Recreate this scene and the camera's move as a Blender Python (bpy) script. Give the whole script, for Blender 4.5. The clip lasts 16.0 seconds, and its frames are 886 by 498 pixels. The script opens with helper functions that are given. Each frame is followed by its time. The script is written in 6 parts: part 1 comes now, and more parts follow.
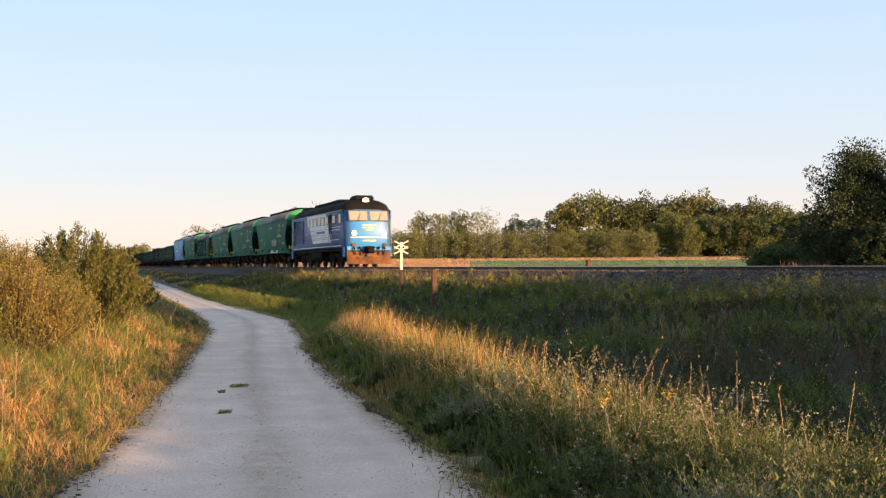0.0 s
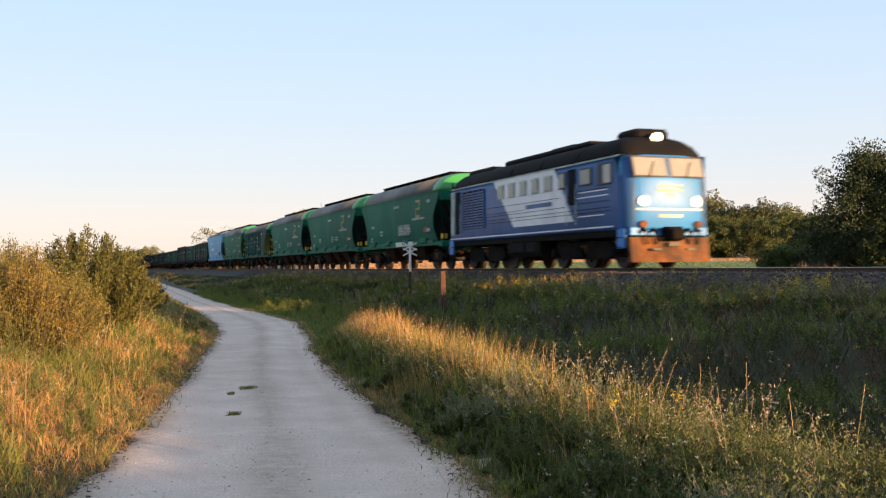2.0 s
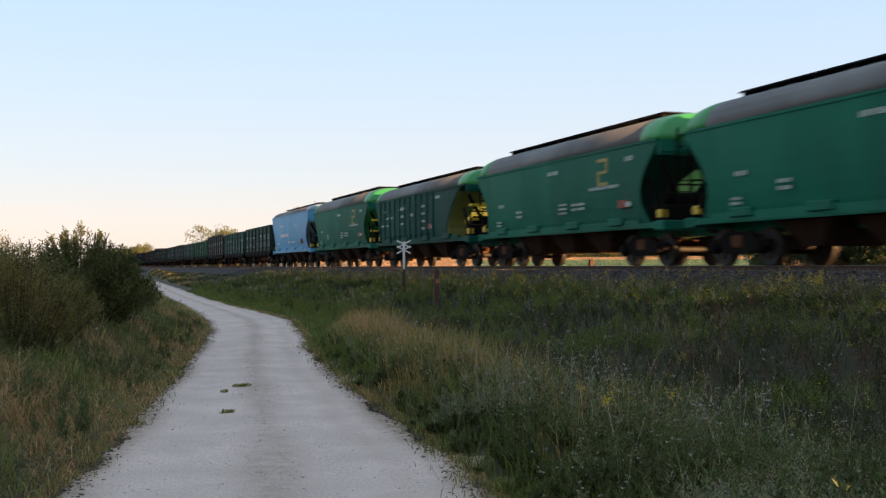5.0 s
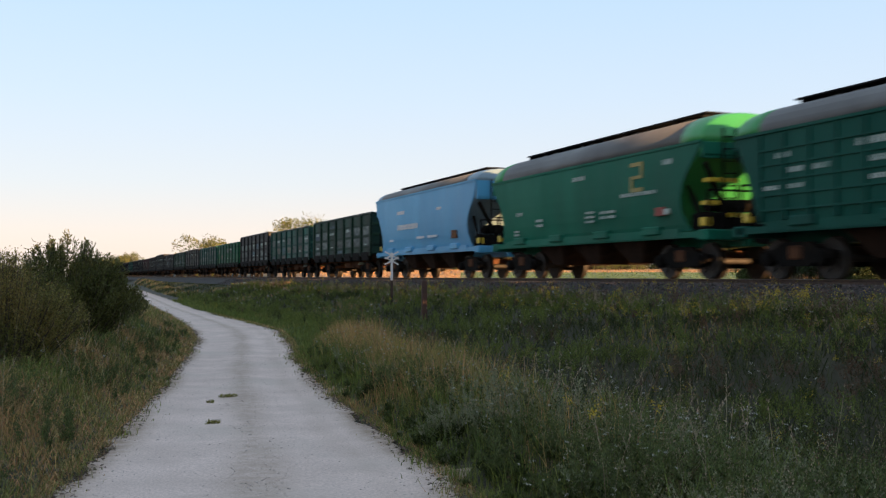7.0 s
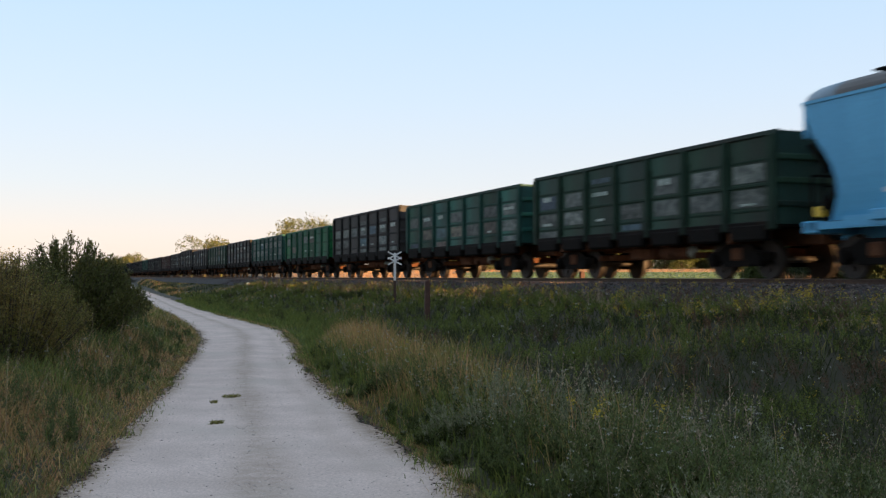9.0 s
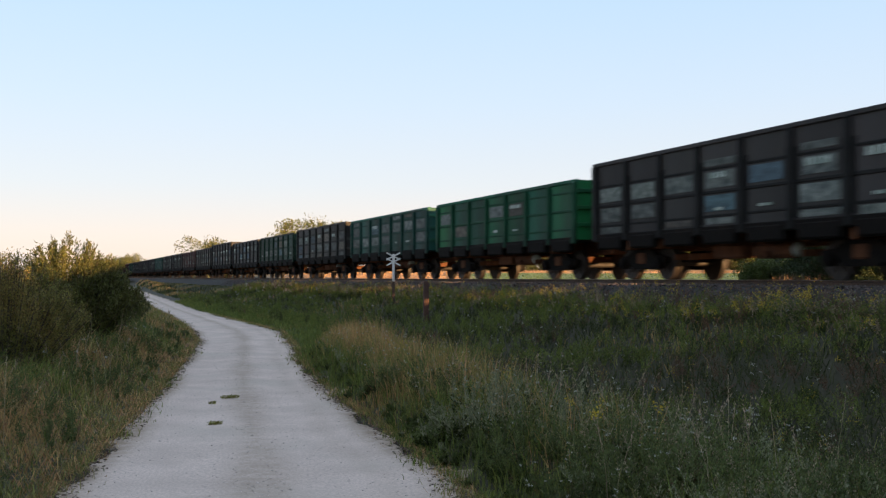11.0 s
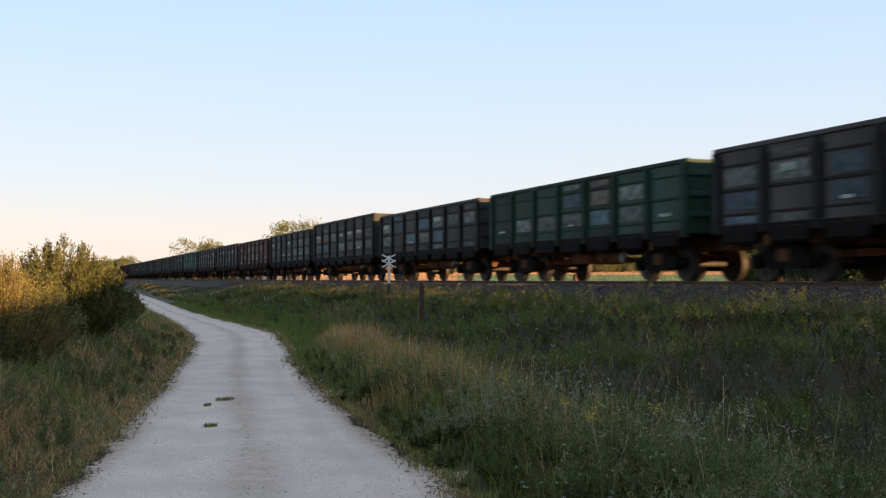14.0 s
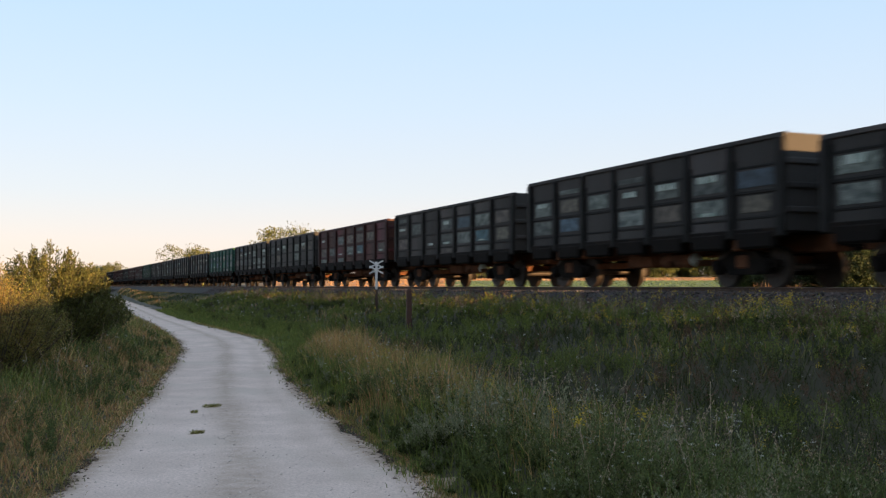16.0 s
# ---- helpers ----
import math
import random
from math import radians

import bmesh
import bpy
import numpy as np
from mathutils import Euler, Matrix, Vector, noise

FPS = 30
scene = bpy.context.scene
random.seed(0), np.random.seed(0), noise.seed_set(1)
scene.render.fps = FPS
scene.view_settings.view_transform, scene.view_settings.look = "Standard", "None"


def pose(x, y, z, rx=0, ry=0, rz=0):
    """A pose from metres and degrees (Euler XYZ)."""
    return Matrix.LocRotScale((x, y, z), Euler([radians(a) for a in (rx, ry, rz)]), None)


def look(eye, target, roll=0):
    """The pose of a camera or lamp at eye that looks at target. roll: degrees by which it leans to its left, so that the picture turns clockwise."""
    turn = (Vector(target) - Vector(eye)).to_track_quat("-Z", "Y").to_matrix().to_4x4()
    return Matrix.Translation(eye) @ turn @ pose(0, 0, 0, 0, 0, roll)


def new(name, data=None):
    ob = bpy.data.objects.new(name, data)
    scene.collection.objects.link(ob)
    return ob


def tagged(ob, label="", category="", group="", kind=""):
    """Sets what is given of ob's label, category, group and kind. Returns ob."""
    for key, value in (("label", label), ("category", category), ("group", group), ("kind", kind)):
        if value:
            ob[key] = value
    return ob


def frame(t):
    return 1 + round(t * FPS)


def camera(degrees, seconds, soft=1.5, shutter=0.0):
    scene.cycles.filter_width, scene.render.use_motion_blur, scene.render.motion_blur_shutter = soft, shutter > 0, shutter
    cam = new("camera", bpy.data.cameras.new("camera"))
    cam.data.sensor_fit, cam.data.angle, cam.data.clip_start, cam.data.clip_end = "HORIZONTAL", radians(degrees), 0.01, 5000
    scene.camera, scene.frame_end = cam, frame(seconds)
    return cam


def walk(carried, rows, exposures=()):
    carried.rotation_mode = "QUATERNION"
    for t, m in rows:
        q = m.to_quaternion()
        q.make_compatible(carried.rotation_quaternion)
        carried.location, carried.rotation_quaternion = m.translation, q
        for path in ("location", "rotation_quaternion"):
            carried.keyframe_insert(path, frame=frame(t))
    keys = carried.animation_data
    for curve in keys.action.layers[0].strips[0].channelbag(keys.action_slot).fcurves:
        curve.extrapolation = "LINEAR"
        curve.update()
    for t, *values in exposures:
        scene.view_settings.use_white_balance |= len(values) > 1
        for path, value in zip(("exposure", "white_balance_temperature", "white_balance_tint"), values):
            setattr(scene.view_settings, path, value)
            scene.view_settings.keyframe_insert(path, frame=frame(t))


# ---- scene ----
cam = camera(47.2, 16.0, soft=1.3, shutter=0.5)
EYE = Vector((0.0, 0.0, 1.65))
TURNS = (
    (0.0, -0.365, 0.941, -0.270), (0.5, -0.334, 0.996, -0.216), (1.0, -0.518, 1.018, -0.320), (1.5, -0.709, 1.036, -0.298),
    (2.0, -0.853, 1.045, -0.353), (2.5, -0.877, 1.027, -0.354), (3.0, -0.893, 0.942, -0.316), (3.5, -0.977, 0.839, -0.282),
    (4.0, -0.877, 0.769, -0.333), (6.5, 0.065, 1.414, 0.007), (7.0, 0.172, 1.561, 0.080), (7.5, 0.168, 1.674, 0.041),
    (8.0, 0.029, 1.761, -0.026), (8.5, -0.041, 1.744, 0.020), (9.0, 0.0, 1.565, 0.0), (11.5, 0.077, 1.645, 0.060),
    (12.0, 0.028, 1.665, 0.067), (12.5, 0.039, 1.665, 0.071), (13.0, 0.169, 1.666, 0.084), (13.5, 0.280, 1.681, 0.090),
    (14.0, 0.337, 1.717, 0.0), (14.5, 0.348, 1.761, 0.0), (15.0, 0.505, 1.841, -0.075), (15.5, 0.700, 1.943, -0.110),
    (16.0, 1.037, 2.059, -0.070),
)


def aim(yaw, pitch, roll):
    """The camera's pose from its heading to the right, its tilt upwards and its lean, in degrees."""
    a, b = radians(yaw), radians(pitch)
    way = Vector((math.sin(a) * math.cos(b), math.cos(a) * math.cos(b), math.sin(b)))
    return look(EYE, EYE + way, roll)


walk(cam, [(t, aim(a, b, c)) for t, a, b, c in TURNS])

# ---- the railway's frame: n metres across from the eye, s metres along the way the train goes ----
THETA = radians(20.65)
ACROSS = Vector((math.cos(THETA), math.sin(THETA), 0))
ALONG = Vector((math.sin(THETA), -math.cos(THETA), 0))
HEADING = -90 + 20.65
TRACK_N, RAIL_Z = 17.0, 1.60


def place(n, s, z=0.0):
    return ACROSS * n + ALONG * s + Vector((0, 0, z))


# ---- sky and sun ----
SUN_TURN, SUN_HEIGHT = radians(30.0), radians(6.3)
flat_way = ALONG * math.cos(SUN_TURN) + ACROSS * math.sin(SUN_TURN)
to_sun = flat_way * math.cos(SUN_HEIGHT) + Vector((0, 0, math.sin(SUN_HEIGHT)))
world = bpy.data.worlds.new("evening_sky")
scene.world = world
world.use_nodes = True
wn = world.node_tree.nodes
sky = wn.new("ShaderNodeTexSky")
sky.sky_type, sky.sun_disc = "NISHITA", False
sky.sun_elevation, sky.sun_rotation = radians(9), math.atan2(to_sun.x, to_sun.y)
sky.air_density, sky.dust_density, sky.ozone_density = 1.0, 0.3, 2.0
wn["Background"].inputs["Strength"].default_value = 0.15
# evening haze: rosy towards the skyline, pale blue above
sky_way, sky_split, haze, tint = (wn.new(k) for k in ("ShaderNodeTexCoord", "ShaderNodeSeparateXYZ", "ShaderNodeValToRGB", "ShaderNodeMix"))
tint.data_type = "RGBA"
tint.inputs[0].default_value = 0.93
stops = haze.color_ramp.elements
stops[0].position, stops[0].color = 0.0, (3.35, 2.70, 2.38, 1)
stops[1].position, stops[1].color = 1.0, (1.75, 2.1, 2.65, 1)
for at, colour in ((0.04, (3.25, 2.84, 2.66)), (0.09, (2.80, 2.88, 3.04)), (0.17, (2.40, 2.82, 3.32)), (0.26, (2.04, 2.68, 3.4))):
    stops.new(at).color = (*colour, 1)
for a, b in ((sky_way.outputs["Generated"], sky_split.inputs[0]), (sky_split.outputs["Z"], haze.inputs[0]), (sky.outputs[0], tint.inputs[6]),
             (haze.outputs[0], tint.inputs[7]), (tint.outputs[2], wn["Background"].inputs["Color"])):
    world.node_tree.links.new(a, b)
sun = new("sun", bpy.data.lights.new("sun", "SUN"))
sun.data.energy, sun.data.angle, sun.data.color = 8.0, radians(0.6), (1.0, 0.58, 0.25)
sun.matrix_world = look(Vector((0, 0, 0)), -to_sun)
scene.view_settings.exposure = 1.0
# ---- materials ----
MATS = {}


def mat(name, c1, c2=None, scale=6.0, rough=0.7, metal=0.0, bump=0.15, fine=60.0, dirt=None, dirt_amount=0.45, spec=0.5,
        stretch=(1, 1, 1), per_object=0.0, per_island=0.0, translucent=0.0, emit=0.0, world_space=False):
    """A surface with patches, fine grain, relief and an optional layer of dirt, at real size."""
    if name in MATS:
        return MATS[name]
    m = bpy.data.materials.new(name)
    m.use_nodes = True
    nt, nodes = m.node_tree, m.node_tree.nodes
    link, b = nt.links.new, m.node_tree.nodes["Principled BSDF"]
    c2 = c2 or tuple(v * 0.7 for v in c1)
    b.inputs["Roughness"].default_value, b.inputs["Metallic"].default_value = rough, metal
    b.inputs["Specular IOR Level"].default_value = spec
    tc = nodes.new("ShaderNodeTexCoord")
    mp = nodes.new("ShaderNodeMapping")
    mp.inputs["Scale"].default_value = stretch
    geo = nodes.new("ShaderNodeNewGeometry")
    link(geo.outputs["Position"] if world_space else tc.outputs["Object"], mp.inputs["Vector"])

    def noise_tex(sc, detail=4.0):
        n = nodes.new("ShaderNodeTexNoise")
        n.inputs["Scale"].default_value, n.inputs["Detail"].default_value = sc, detail
        link(mp.outputs["Vector"], n.inputs["Vector"])
        return n

    def mix(fac, a, c):
        x = nodes.new("ShaderNodeMix")
        x.data_type = "RGBA"
        for i, v in ((0, fac), (6, a), (7, c)):
            if hasattr(v, "links"):
                link(v, x.inputs[i])
            elif i:
                x.inputs[i].default_value = (*v, 1)
            else:
                x.inputs[i].default_value = v
        return x.outputs[2]

    def ramp(v, lo, hi):
        r = nodes.new("ShaderNodeMapRange")
        r.inputs[1].default_value, r.inputs[2].default_value = lo, hi
        link(v, r.inputs[0])
        return r.outputs[0]

    big, grain = noise_tex(scale), noise_tex(fine, 6.0)
    col = mix(ramp(big.outputs[0], 0.35, 0.65), c1, c2)
    col = mix(ramp(grain.outputs[0], 0.3, 0.9), col, tuple(v * 0.6 for v in c2))
    if dirt:
        d = noise_tex(scale * 0.37, 8.0)
        col = mix(ramp(d.outputs[0], 0.75 - dirt_amount * 0.6, 0.95 - dirt_amount * 0.5), col, dirt)
    for amount, source in ((per_object, "object"), (per_island, "island")):
        if amount:
            if source == "object":
                out = nodes.new("ShaderNodeObjectInfo").outputs["Random"]
            else:
                out = geo.outputs["Random Per Island"]
            h = nodes.new("ShaderNodeHueSaturation")
            r = nodes.new("ShaderNodeMapRange")
            r.inputs[3].default_value, r.inputs[4].default_value = 1 - amount, 1 + amount
            link(out, r.inputs[0])
            link(r.outputs[0], h.inputs["Value"])
            r2 = nodes.new("ShaderNodeMapRange")
            r2.inputs[3].default_value, r2.inputs[4].default_value = 0.5 - amount * 0.07, 0.5 + amount * 0.05
            w = nodes.new("ShaderNodeMath")
            w.operation = "FRACT"
            k = nodes.new("ShaderNodeMath")
            k.operation, k.inputs[1].default_value = "MULTIPLY", 7.31
            link(out, k.inputs[0])
            link(k.outputs[0], w.inputs[0])
            link(w.outputs[0], r2.inputs[0])
            link(r2.outputs[0], h.inputs["Hue"])
            link(col, h.inputs["Color"])
            col = h.outputs[0]
    link(col, b.inputs["Base Color"])
    if bump:
        bp = nodes.new("ShaderNodeBump")
        bp.inputs["Strength"].default_value, bp.inputs["Distance"].default_value = bump, 0.02
        link(grain.outputs[0], bp.inputs["Height"])
        link(bp.outputs[0], b.inputs["Normal"])
        rr = nodes.new("ShaderNodeMapRange")
        rr.inputs[3].default_value, rr.inputs[4].default_value = max(0.05, rough - 0.12), min(1.0, rough + 0.15)
        link(big.outputs[0], rr.inputs[0])
        link(rr.outputs[0], b.inputs["Roughness"])
    if translucent:
        tr = nodes.new("ShaderNodeBsdfTranslucent")
        link(col, tr.inputs["Color"])
        ms = nodes.new("ShaderNodeMixShader")
        ms.inputs[0].default_value = translucent
        link(b.outputs[0], ms.inputs[1])
        link(tr.outputs[0], ms.inputs[2])
        link(ms.outputs[0], nodes["Material Output"].inputs["Surface"])
    if emit:
        b.inputs["Emission Color"].default_value = (*c1, 1)
        b.inputs["Emission Strength"].default_value = emit
    MATS[name] = m
    return m


GROUND = mat("dry_soil", (0.052, 0.045, 0.021), (0.034, 0.031, 0.014), 0.8, 0.95, fine=30, world_space=True)
FIELD_GREEN = mat("young_crop", (0.075, 0.145, 0.045), (0.062, 0.12, 0.038), 0.05, 0.95, fine=2.0, world_space=True)
FIELD_STRAW = mat("stubble", (0.34, 0.20, 0.085), (0.28, 0.17, 0.08), 0.05, 0.95, fine=2.0, world_space=True)
GRAVEL = mat("pale_gravel", (0.77, 0.62, 0.545), (0.63, 0.505, 0.44), 1.4, 0.95, bump=0.45, fine=42, dirt=(0.50, 0.42, 0.36), dirt_amount=0.42, spec=0.15, world_space=True)
EARTH = mat("brown_earth", (0.16, 0.11, 0.07), (0.09, 0.065, 0.042), 6, 0.95, per_island=0.5)
PEBBLE = mat("limestone_chip", (0.66, 0.57, 0.51), (0.50, 0.43, 0.38), 9, 0.95, per_island=0.4)
BALLAST = mat("ballast_stone", (0.125, 0.096, 0.088), (0.05, 0.040, 0.037), 7, 0.9, per_island=0.65, bump=0.3)


def worn_lane(m):
    """Blends a browner, damper tone into the lane by its own wear attribute: crown and edges."""
    nt = m.node_tree
    b = nt.nodes["Principled BSDF"]
    before = b.inputs["Base Color"].links[0].from_socket
    at, tone, spots, gain = (nt.nodes.new(k) for k in ("ShaderNodeAttribute", "ShaderNodeMix", "ShaderNodeTexNoise", "ShaderNodeMath"))
    at.attribute_name = "wear"
    spots.inputs["Scale"].default_value, spots.inputs["Detail"].default_value = 7.0, 10.0
    gain.operation = "MULTIPLY"
    nt.links.new(nt.nodes.new("ShaderNodeNewGeometry").outputs["Position"], spots.inputs["Vector"])
    nt.links.new(at.outputs["Fac"], gain.inputs[0])
    nt.links.new(spots.outputs[0], gain.inputs[1])
    tone.data_type = "RGBA"
    tone.inputs[7].default_value = (0.32, 0.245, 0.185, 1)
    for a, c in ((gain.outputs[0], tone.inputs[0]), (before, tone.inputs[6]), (tone.outputs[2], b.inputs["Base Color"])):
        nt.links.new(a, c)


worn_lane(GRAVEL)
BALLAST_BED = mat("ballast_bed", (0.040, 0.034, 0.032), (0.022, 0.019, 0.018), 4, 0.95, bump=0.6, fine=25, world_space=True)
STEEL_RUST = mat("rusty_rail_side", (0.10, 0.055, 0.035), (0.06, 0.04, 0.03), 5, 0.75, metal=0.2, fine=40)
STEEL_BRIGHT = mat("polished_rail_head", (0.45, 0.44, 0.43), (0.36, 0.35, 0.34), 3, 0.32, metal=0.9, bump=0.05)
CONCRETE = mat("sleeper_concrete", (0.28, 0.26, 0.24), (0.20, 0.185, 0.17), 5, 0.95, fine=50)
BLACK = mat("sooty_underframe", (0.006, 0.0055, 0.005), (0.010, 0.008, 0.007), 3, 0.85, bump=0.3, dirt=(0.022, 0.015, 0.011), dirt_amount=0.3, spec=0.1)
UNDER_RUST = mat("rust_brown_underframe", (0.15, 0.062, 0.030), (0.10, 0.045, 0.025), 3, 0.85, bump=0.3, dirt=(0.05, 0.03, 0.02), dirt_amount=0.35, spec=0.1)
WHEEL = mat("worn_wheel_steel", (0.035, 0.024, 0.018), (0.02, 0.015, 0.012), 6, 0.65, metal=0.2)
HOPPER_GREEN = mat("green_wagon_paint", (0.002, 0.155, 0.092), (0.002, 0.125, 0.074), 0.7, 0.6, spec=0.18, bump=0.08, dirt=(0.012, 0.085, 0.055), dirt_amount=0.4, stretch=(1, 1, 0.4))
# wagon green brightened as by the sun, for roof ends and one slope
HOPPER_SUNLIT = mat("bright_green_end_paint", (0.05, 0.33, 0.09), (0.045, 0.28, 0.085), 0.7, 0.42, bump=0.08, dirt=(0.04, 0.16, 0.06), dirt_amount=0.3)
# the ribbed wagon's own green; also the shade colour of plain hoppers' end slopes
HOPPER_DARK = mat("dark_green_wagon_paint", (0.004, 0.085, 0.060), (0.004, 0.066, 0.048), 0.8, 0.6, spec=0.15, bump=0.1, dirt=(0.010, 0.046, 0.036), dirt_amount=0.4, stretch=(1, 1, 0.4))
HOPPER_BLUE = mat("blue_wagon_paint", (0.085, 0.40, 0.66), (0.07, 0.34, 0.58), 0.7, 0.5, bump=0.08, dirt=(0.09, 0.27, 0.45), dirt_amount=0.38, stretch=(1, 1, 0.4))
ROOF_GREY = mat("weathered_grey_roof", (0.13, 0.125, 0.12), (0.085, 0.082, 0.08), 0.6, 0.6, bump=0.1, dirt=(0.15, 0.13, 0.11), dirt_amount=0.35, stretch=(1, 1, 0.5))
# the blue wagon's ends, paled to carry the warm sun on them
END_BLUE_SUNLIT = mat("pale_blue_end_paint", (0.26, 0.36, 0.44), (0.22, 0.31, 0.38), 0.8, 0.5, bump=0.08, dirt=(0.16, 0.20, 0.23), dirt_amount=0.35)
DARK_RUST = mat("dark_rusty_chute", (0.040, 0.020, 0.012), (0.025, 0.014, 0.010), 3, 0.85, bump=0.3, spec=0.1)
# yellow sunlight put into the colour of the ribbed wagon's end slopes
OCHRE_SUNLIT = mat("ochre_green_end_paint", (0.24, 0.24, 0.06), (0.13, 0.18, 0.05), 1.2, 0.5, bump=0.08, dirt=(0.12, 0.12, 0.05), dirt_amount=0.35)
YELLOW = mat("yellow_safety_paint", (0.75, 0.52, 0.03), (0.65, 0.42, 0.03), 3, 0.5, dirt=(0.3, 0.2, 0.05), dirt_amount=0.3)
WHITE = mat("white_paint", (0.78, 0.77, 0.75), (0.66, 0.65, 0.63), 3, 0.55, bump=0.06, dirt=(0.45, 0.42, 0.38), dirt_amount=0.3)
FADED_WHITE = mat("faded_white_stencil", (0.50, 0.56, 0.52), (0.36, 0.42, 0.38), 8, 0.6, dirt=(0.12, 0.2, 0.16), dirt_amount=0.5)
GOLD = mat("ochre_emblem_paint", (0.36, 0.26, 0.05), (0.24, 0.20, 0.05), 4, 0.5)
GRAFFITI = mat("greyish_pink_scrawl", (0.34, 0.30, 0.29), (0.12, 0.17, 0.14), 3.5, 0.6)
RED = mat("dull_red_paint", (0.30, 0.05, 0.03), (0.22, 0.04, 0.03), 4, 0.6)
LOCO_BLUE = mat("bright_blue_loco_paint", (0.030, 0.22, 0.62), (0.027, 0.19, 0.55), 0.8, 0.42, spec=0.25, bump=0.04, dirt=(0.05, 0.16, 0.36), dirt_amount=0.25)
LOCO_NAVY = mat("navy_loco_paint", (0.030, 0.105, 0.30), (0.024, 0.082, 0.235), 0.8, 0.4, spec=0.3, bump=0.05, dirt=(0.03, 0.05, 0.11), dirt_amount=0.35)
LOCO_PALE = mat("pale_livery_paint", (0.80, 0.82, 0.86), (0.70, 0.72, 0.78), 0.9, 0.4, bump=0.05, dirt=(0.3, 0.32, 0.38), dirt_amount=0.35)
LOCO_ROOF = mat("dark_loco_roof", (0.007, 0.007, 0.008), (0.011, 0.011, 0.012), 0.8, 0.75, spec=0.08, bump=0.1, dirt=(0.020, 0.018, 0.017), dirt_amount=0.3)
RUST = mat("orange_rust_plough", (0.21, 0.085, 0.028), (0.13, 0.05, 0.022), 4, 0.8, bump=0.3, spec=0.2, dirt=(0.05, 0.032, 0.024), dirt_amount=0.5)
RUBBER = mat("dark_rubber", (0.02, 0.02, 0.022), (0.03, 0.03, 0.03), 6, 0.6)
LAMP_GLOW = mat("lit_headlamp", (1.0, 0.80, 0.48), (1.0, 0.78, 0.45), 3, 0.3, emit=0.7)
CHROME = mat("chromed_ring", (0.5, 0.5, 0.5), (0.4, 0.4, 0.4), 6, 0.38, metal=0.8, bump=0.02)
SCUFFED = [mat(f"scuffed_{k}_paint", a, b, 3.2, 0.7, stretch=(1, 1, 1.6), fine=25, per_object=0.55)
           for k, a, b in (("pale", (0.165, 0.185, 0.17), (0.034, 0.048, 0.044)), ("blue", (0.06, 0.11, 0.145), (0.022, 0.042, 0.055)), ("tan", (0.14, 0.12, 0.09), (0.040, 0.035, 0.030)))]
GON = {
    key: mat(f"{key}_gondola_paint", c1, c2, 0.9, 0.65, bump=0.2, spec=0.25, dirt=d, dirt_amount=0.42, stretch=(1, 1, 0.35), per_object=0.5)
    for key, c1, c2, d in (
        ("green", (0.006, 0.115, 0.050), (0.006, 0.085, 0.040), (0.016, 0.032, 0.022)), ("deep", (0.018, 0.058, 0.040), (0.015, 0.044, 0.032), (0.022, 0.026, 0.021)),
        ("teal", (0.020, 0.120, 0.088), (0.022, 0.085, 0.065), (0.030, 0.037, 0.030)), ("soot", (0.028, 0.028, 0.029), (0.045, 0.040, 0.037), (0.016, 0.016, 0.016)),
        ("grey", (0.060, 0.053, 0.048), (0.040, 0.037, 0.036), (0.020, 0.019, 0.018)), ("rust", (0.090, 0.024, 0.020), (0.062, 0.020, 0.017), (0.030, 0.020, 0.018)))}
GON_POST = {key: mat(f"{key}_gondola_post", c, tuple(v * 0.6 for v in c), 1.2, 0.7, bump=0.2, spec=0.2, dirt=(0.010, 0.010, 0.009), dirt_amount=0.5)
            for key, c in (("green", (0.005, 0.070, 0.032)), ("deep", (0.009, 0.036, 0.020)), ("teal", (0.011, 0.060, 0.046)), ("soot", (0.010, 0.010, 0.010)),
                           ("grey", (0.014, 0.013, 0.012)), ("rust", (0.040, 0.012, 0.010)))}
# ---- mesh helpers ----
def mesh_of(name, bm, material, smooth=False):
    me = bpy.data.meshes.new(name)
    bm.to_mesh(me)
    bm.free()
    me.materials.append(material)
    if smooth:
        me.shade_smooth()
    return me


def part(name, bm, material, parent, label="", smooth=False):
    """Links a bmesh (or a finished mesh) as one mesh object under a thing or part."""
    me = bm if isinstance(bm, bpy.types.Mesh) else mesh_of(name, bm, material, smooth)
    ob = new(name, me)
    ob.parent = parent
    if label:
        ob["label"] = label
    return ob


def empty(name, m, label, category, group=""):
    ob = new(name)
    ob.matrix_world = m
    ob.empty_display_size = 0.3
    return tagged(ob, label, category, group)


def box(bm, x0, y0, z0, x1, y1, z1, bevel=0.0):
    m = Matrix.LocRotScale(((x0 + x1) / 2, (y0 + y1) / 2, (z0 + z1) / 2), None, (abs(x1 - x0), abs(y1 - y0), abs(z1 - z0)))
    r = bmesh.ops.create_cube(bm, size=1, matrix=m)
    if bevel:
        es = {e for v in r["verts"] for e in v.link_edges}
        bmesh.ops.bevel(bm, geom=list(es), offset=bevel, segments=1, affect="EDGES")
    return bm


def boxes(*rows, bevel=0.0):
    bm = bmesh.new()
    for r in rows:
        box(bm, *r, bevel=bevel)
    return bm


def beam(bm, a, b, w, h=None):
    """A straight bar from a to b with a rectangular section."""
    a, b = Vector(a), Vector(b)
    q = (b - a).to_track_quat("X", "Z")
    m = Matrix.LocRotScale((a + b) / 2, q, ((b - a).length, w, h or w))
    bmesh.ops.create_cube(bm, size=1, matrix=m)
    return bm


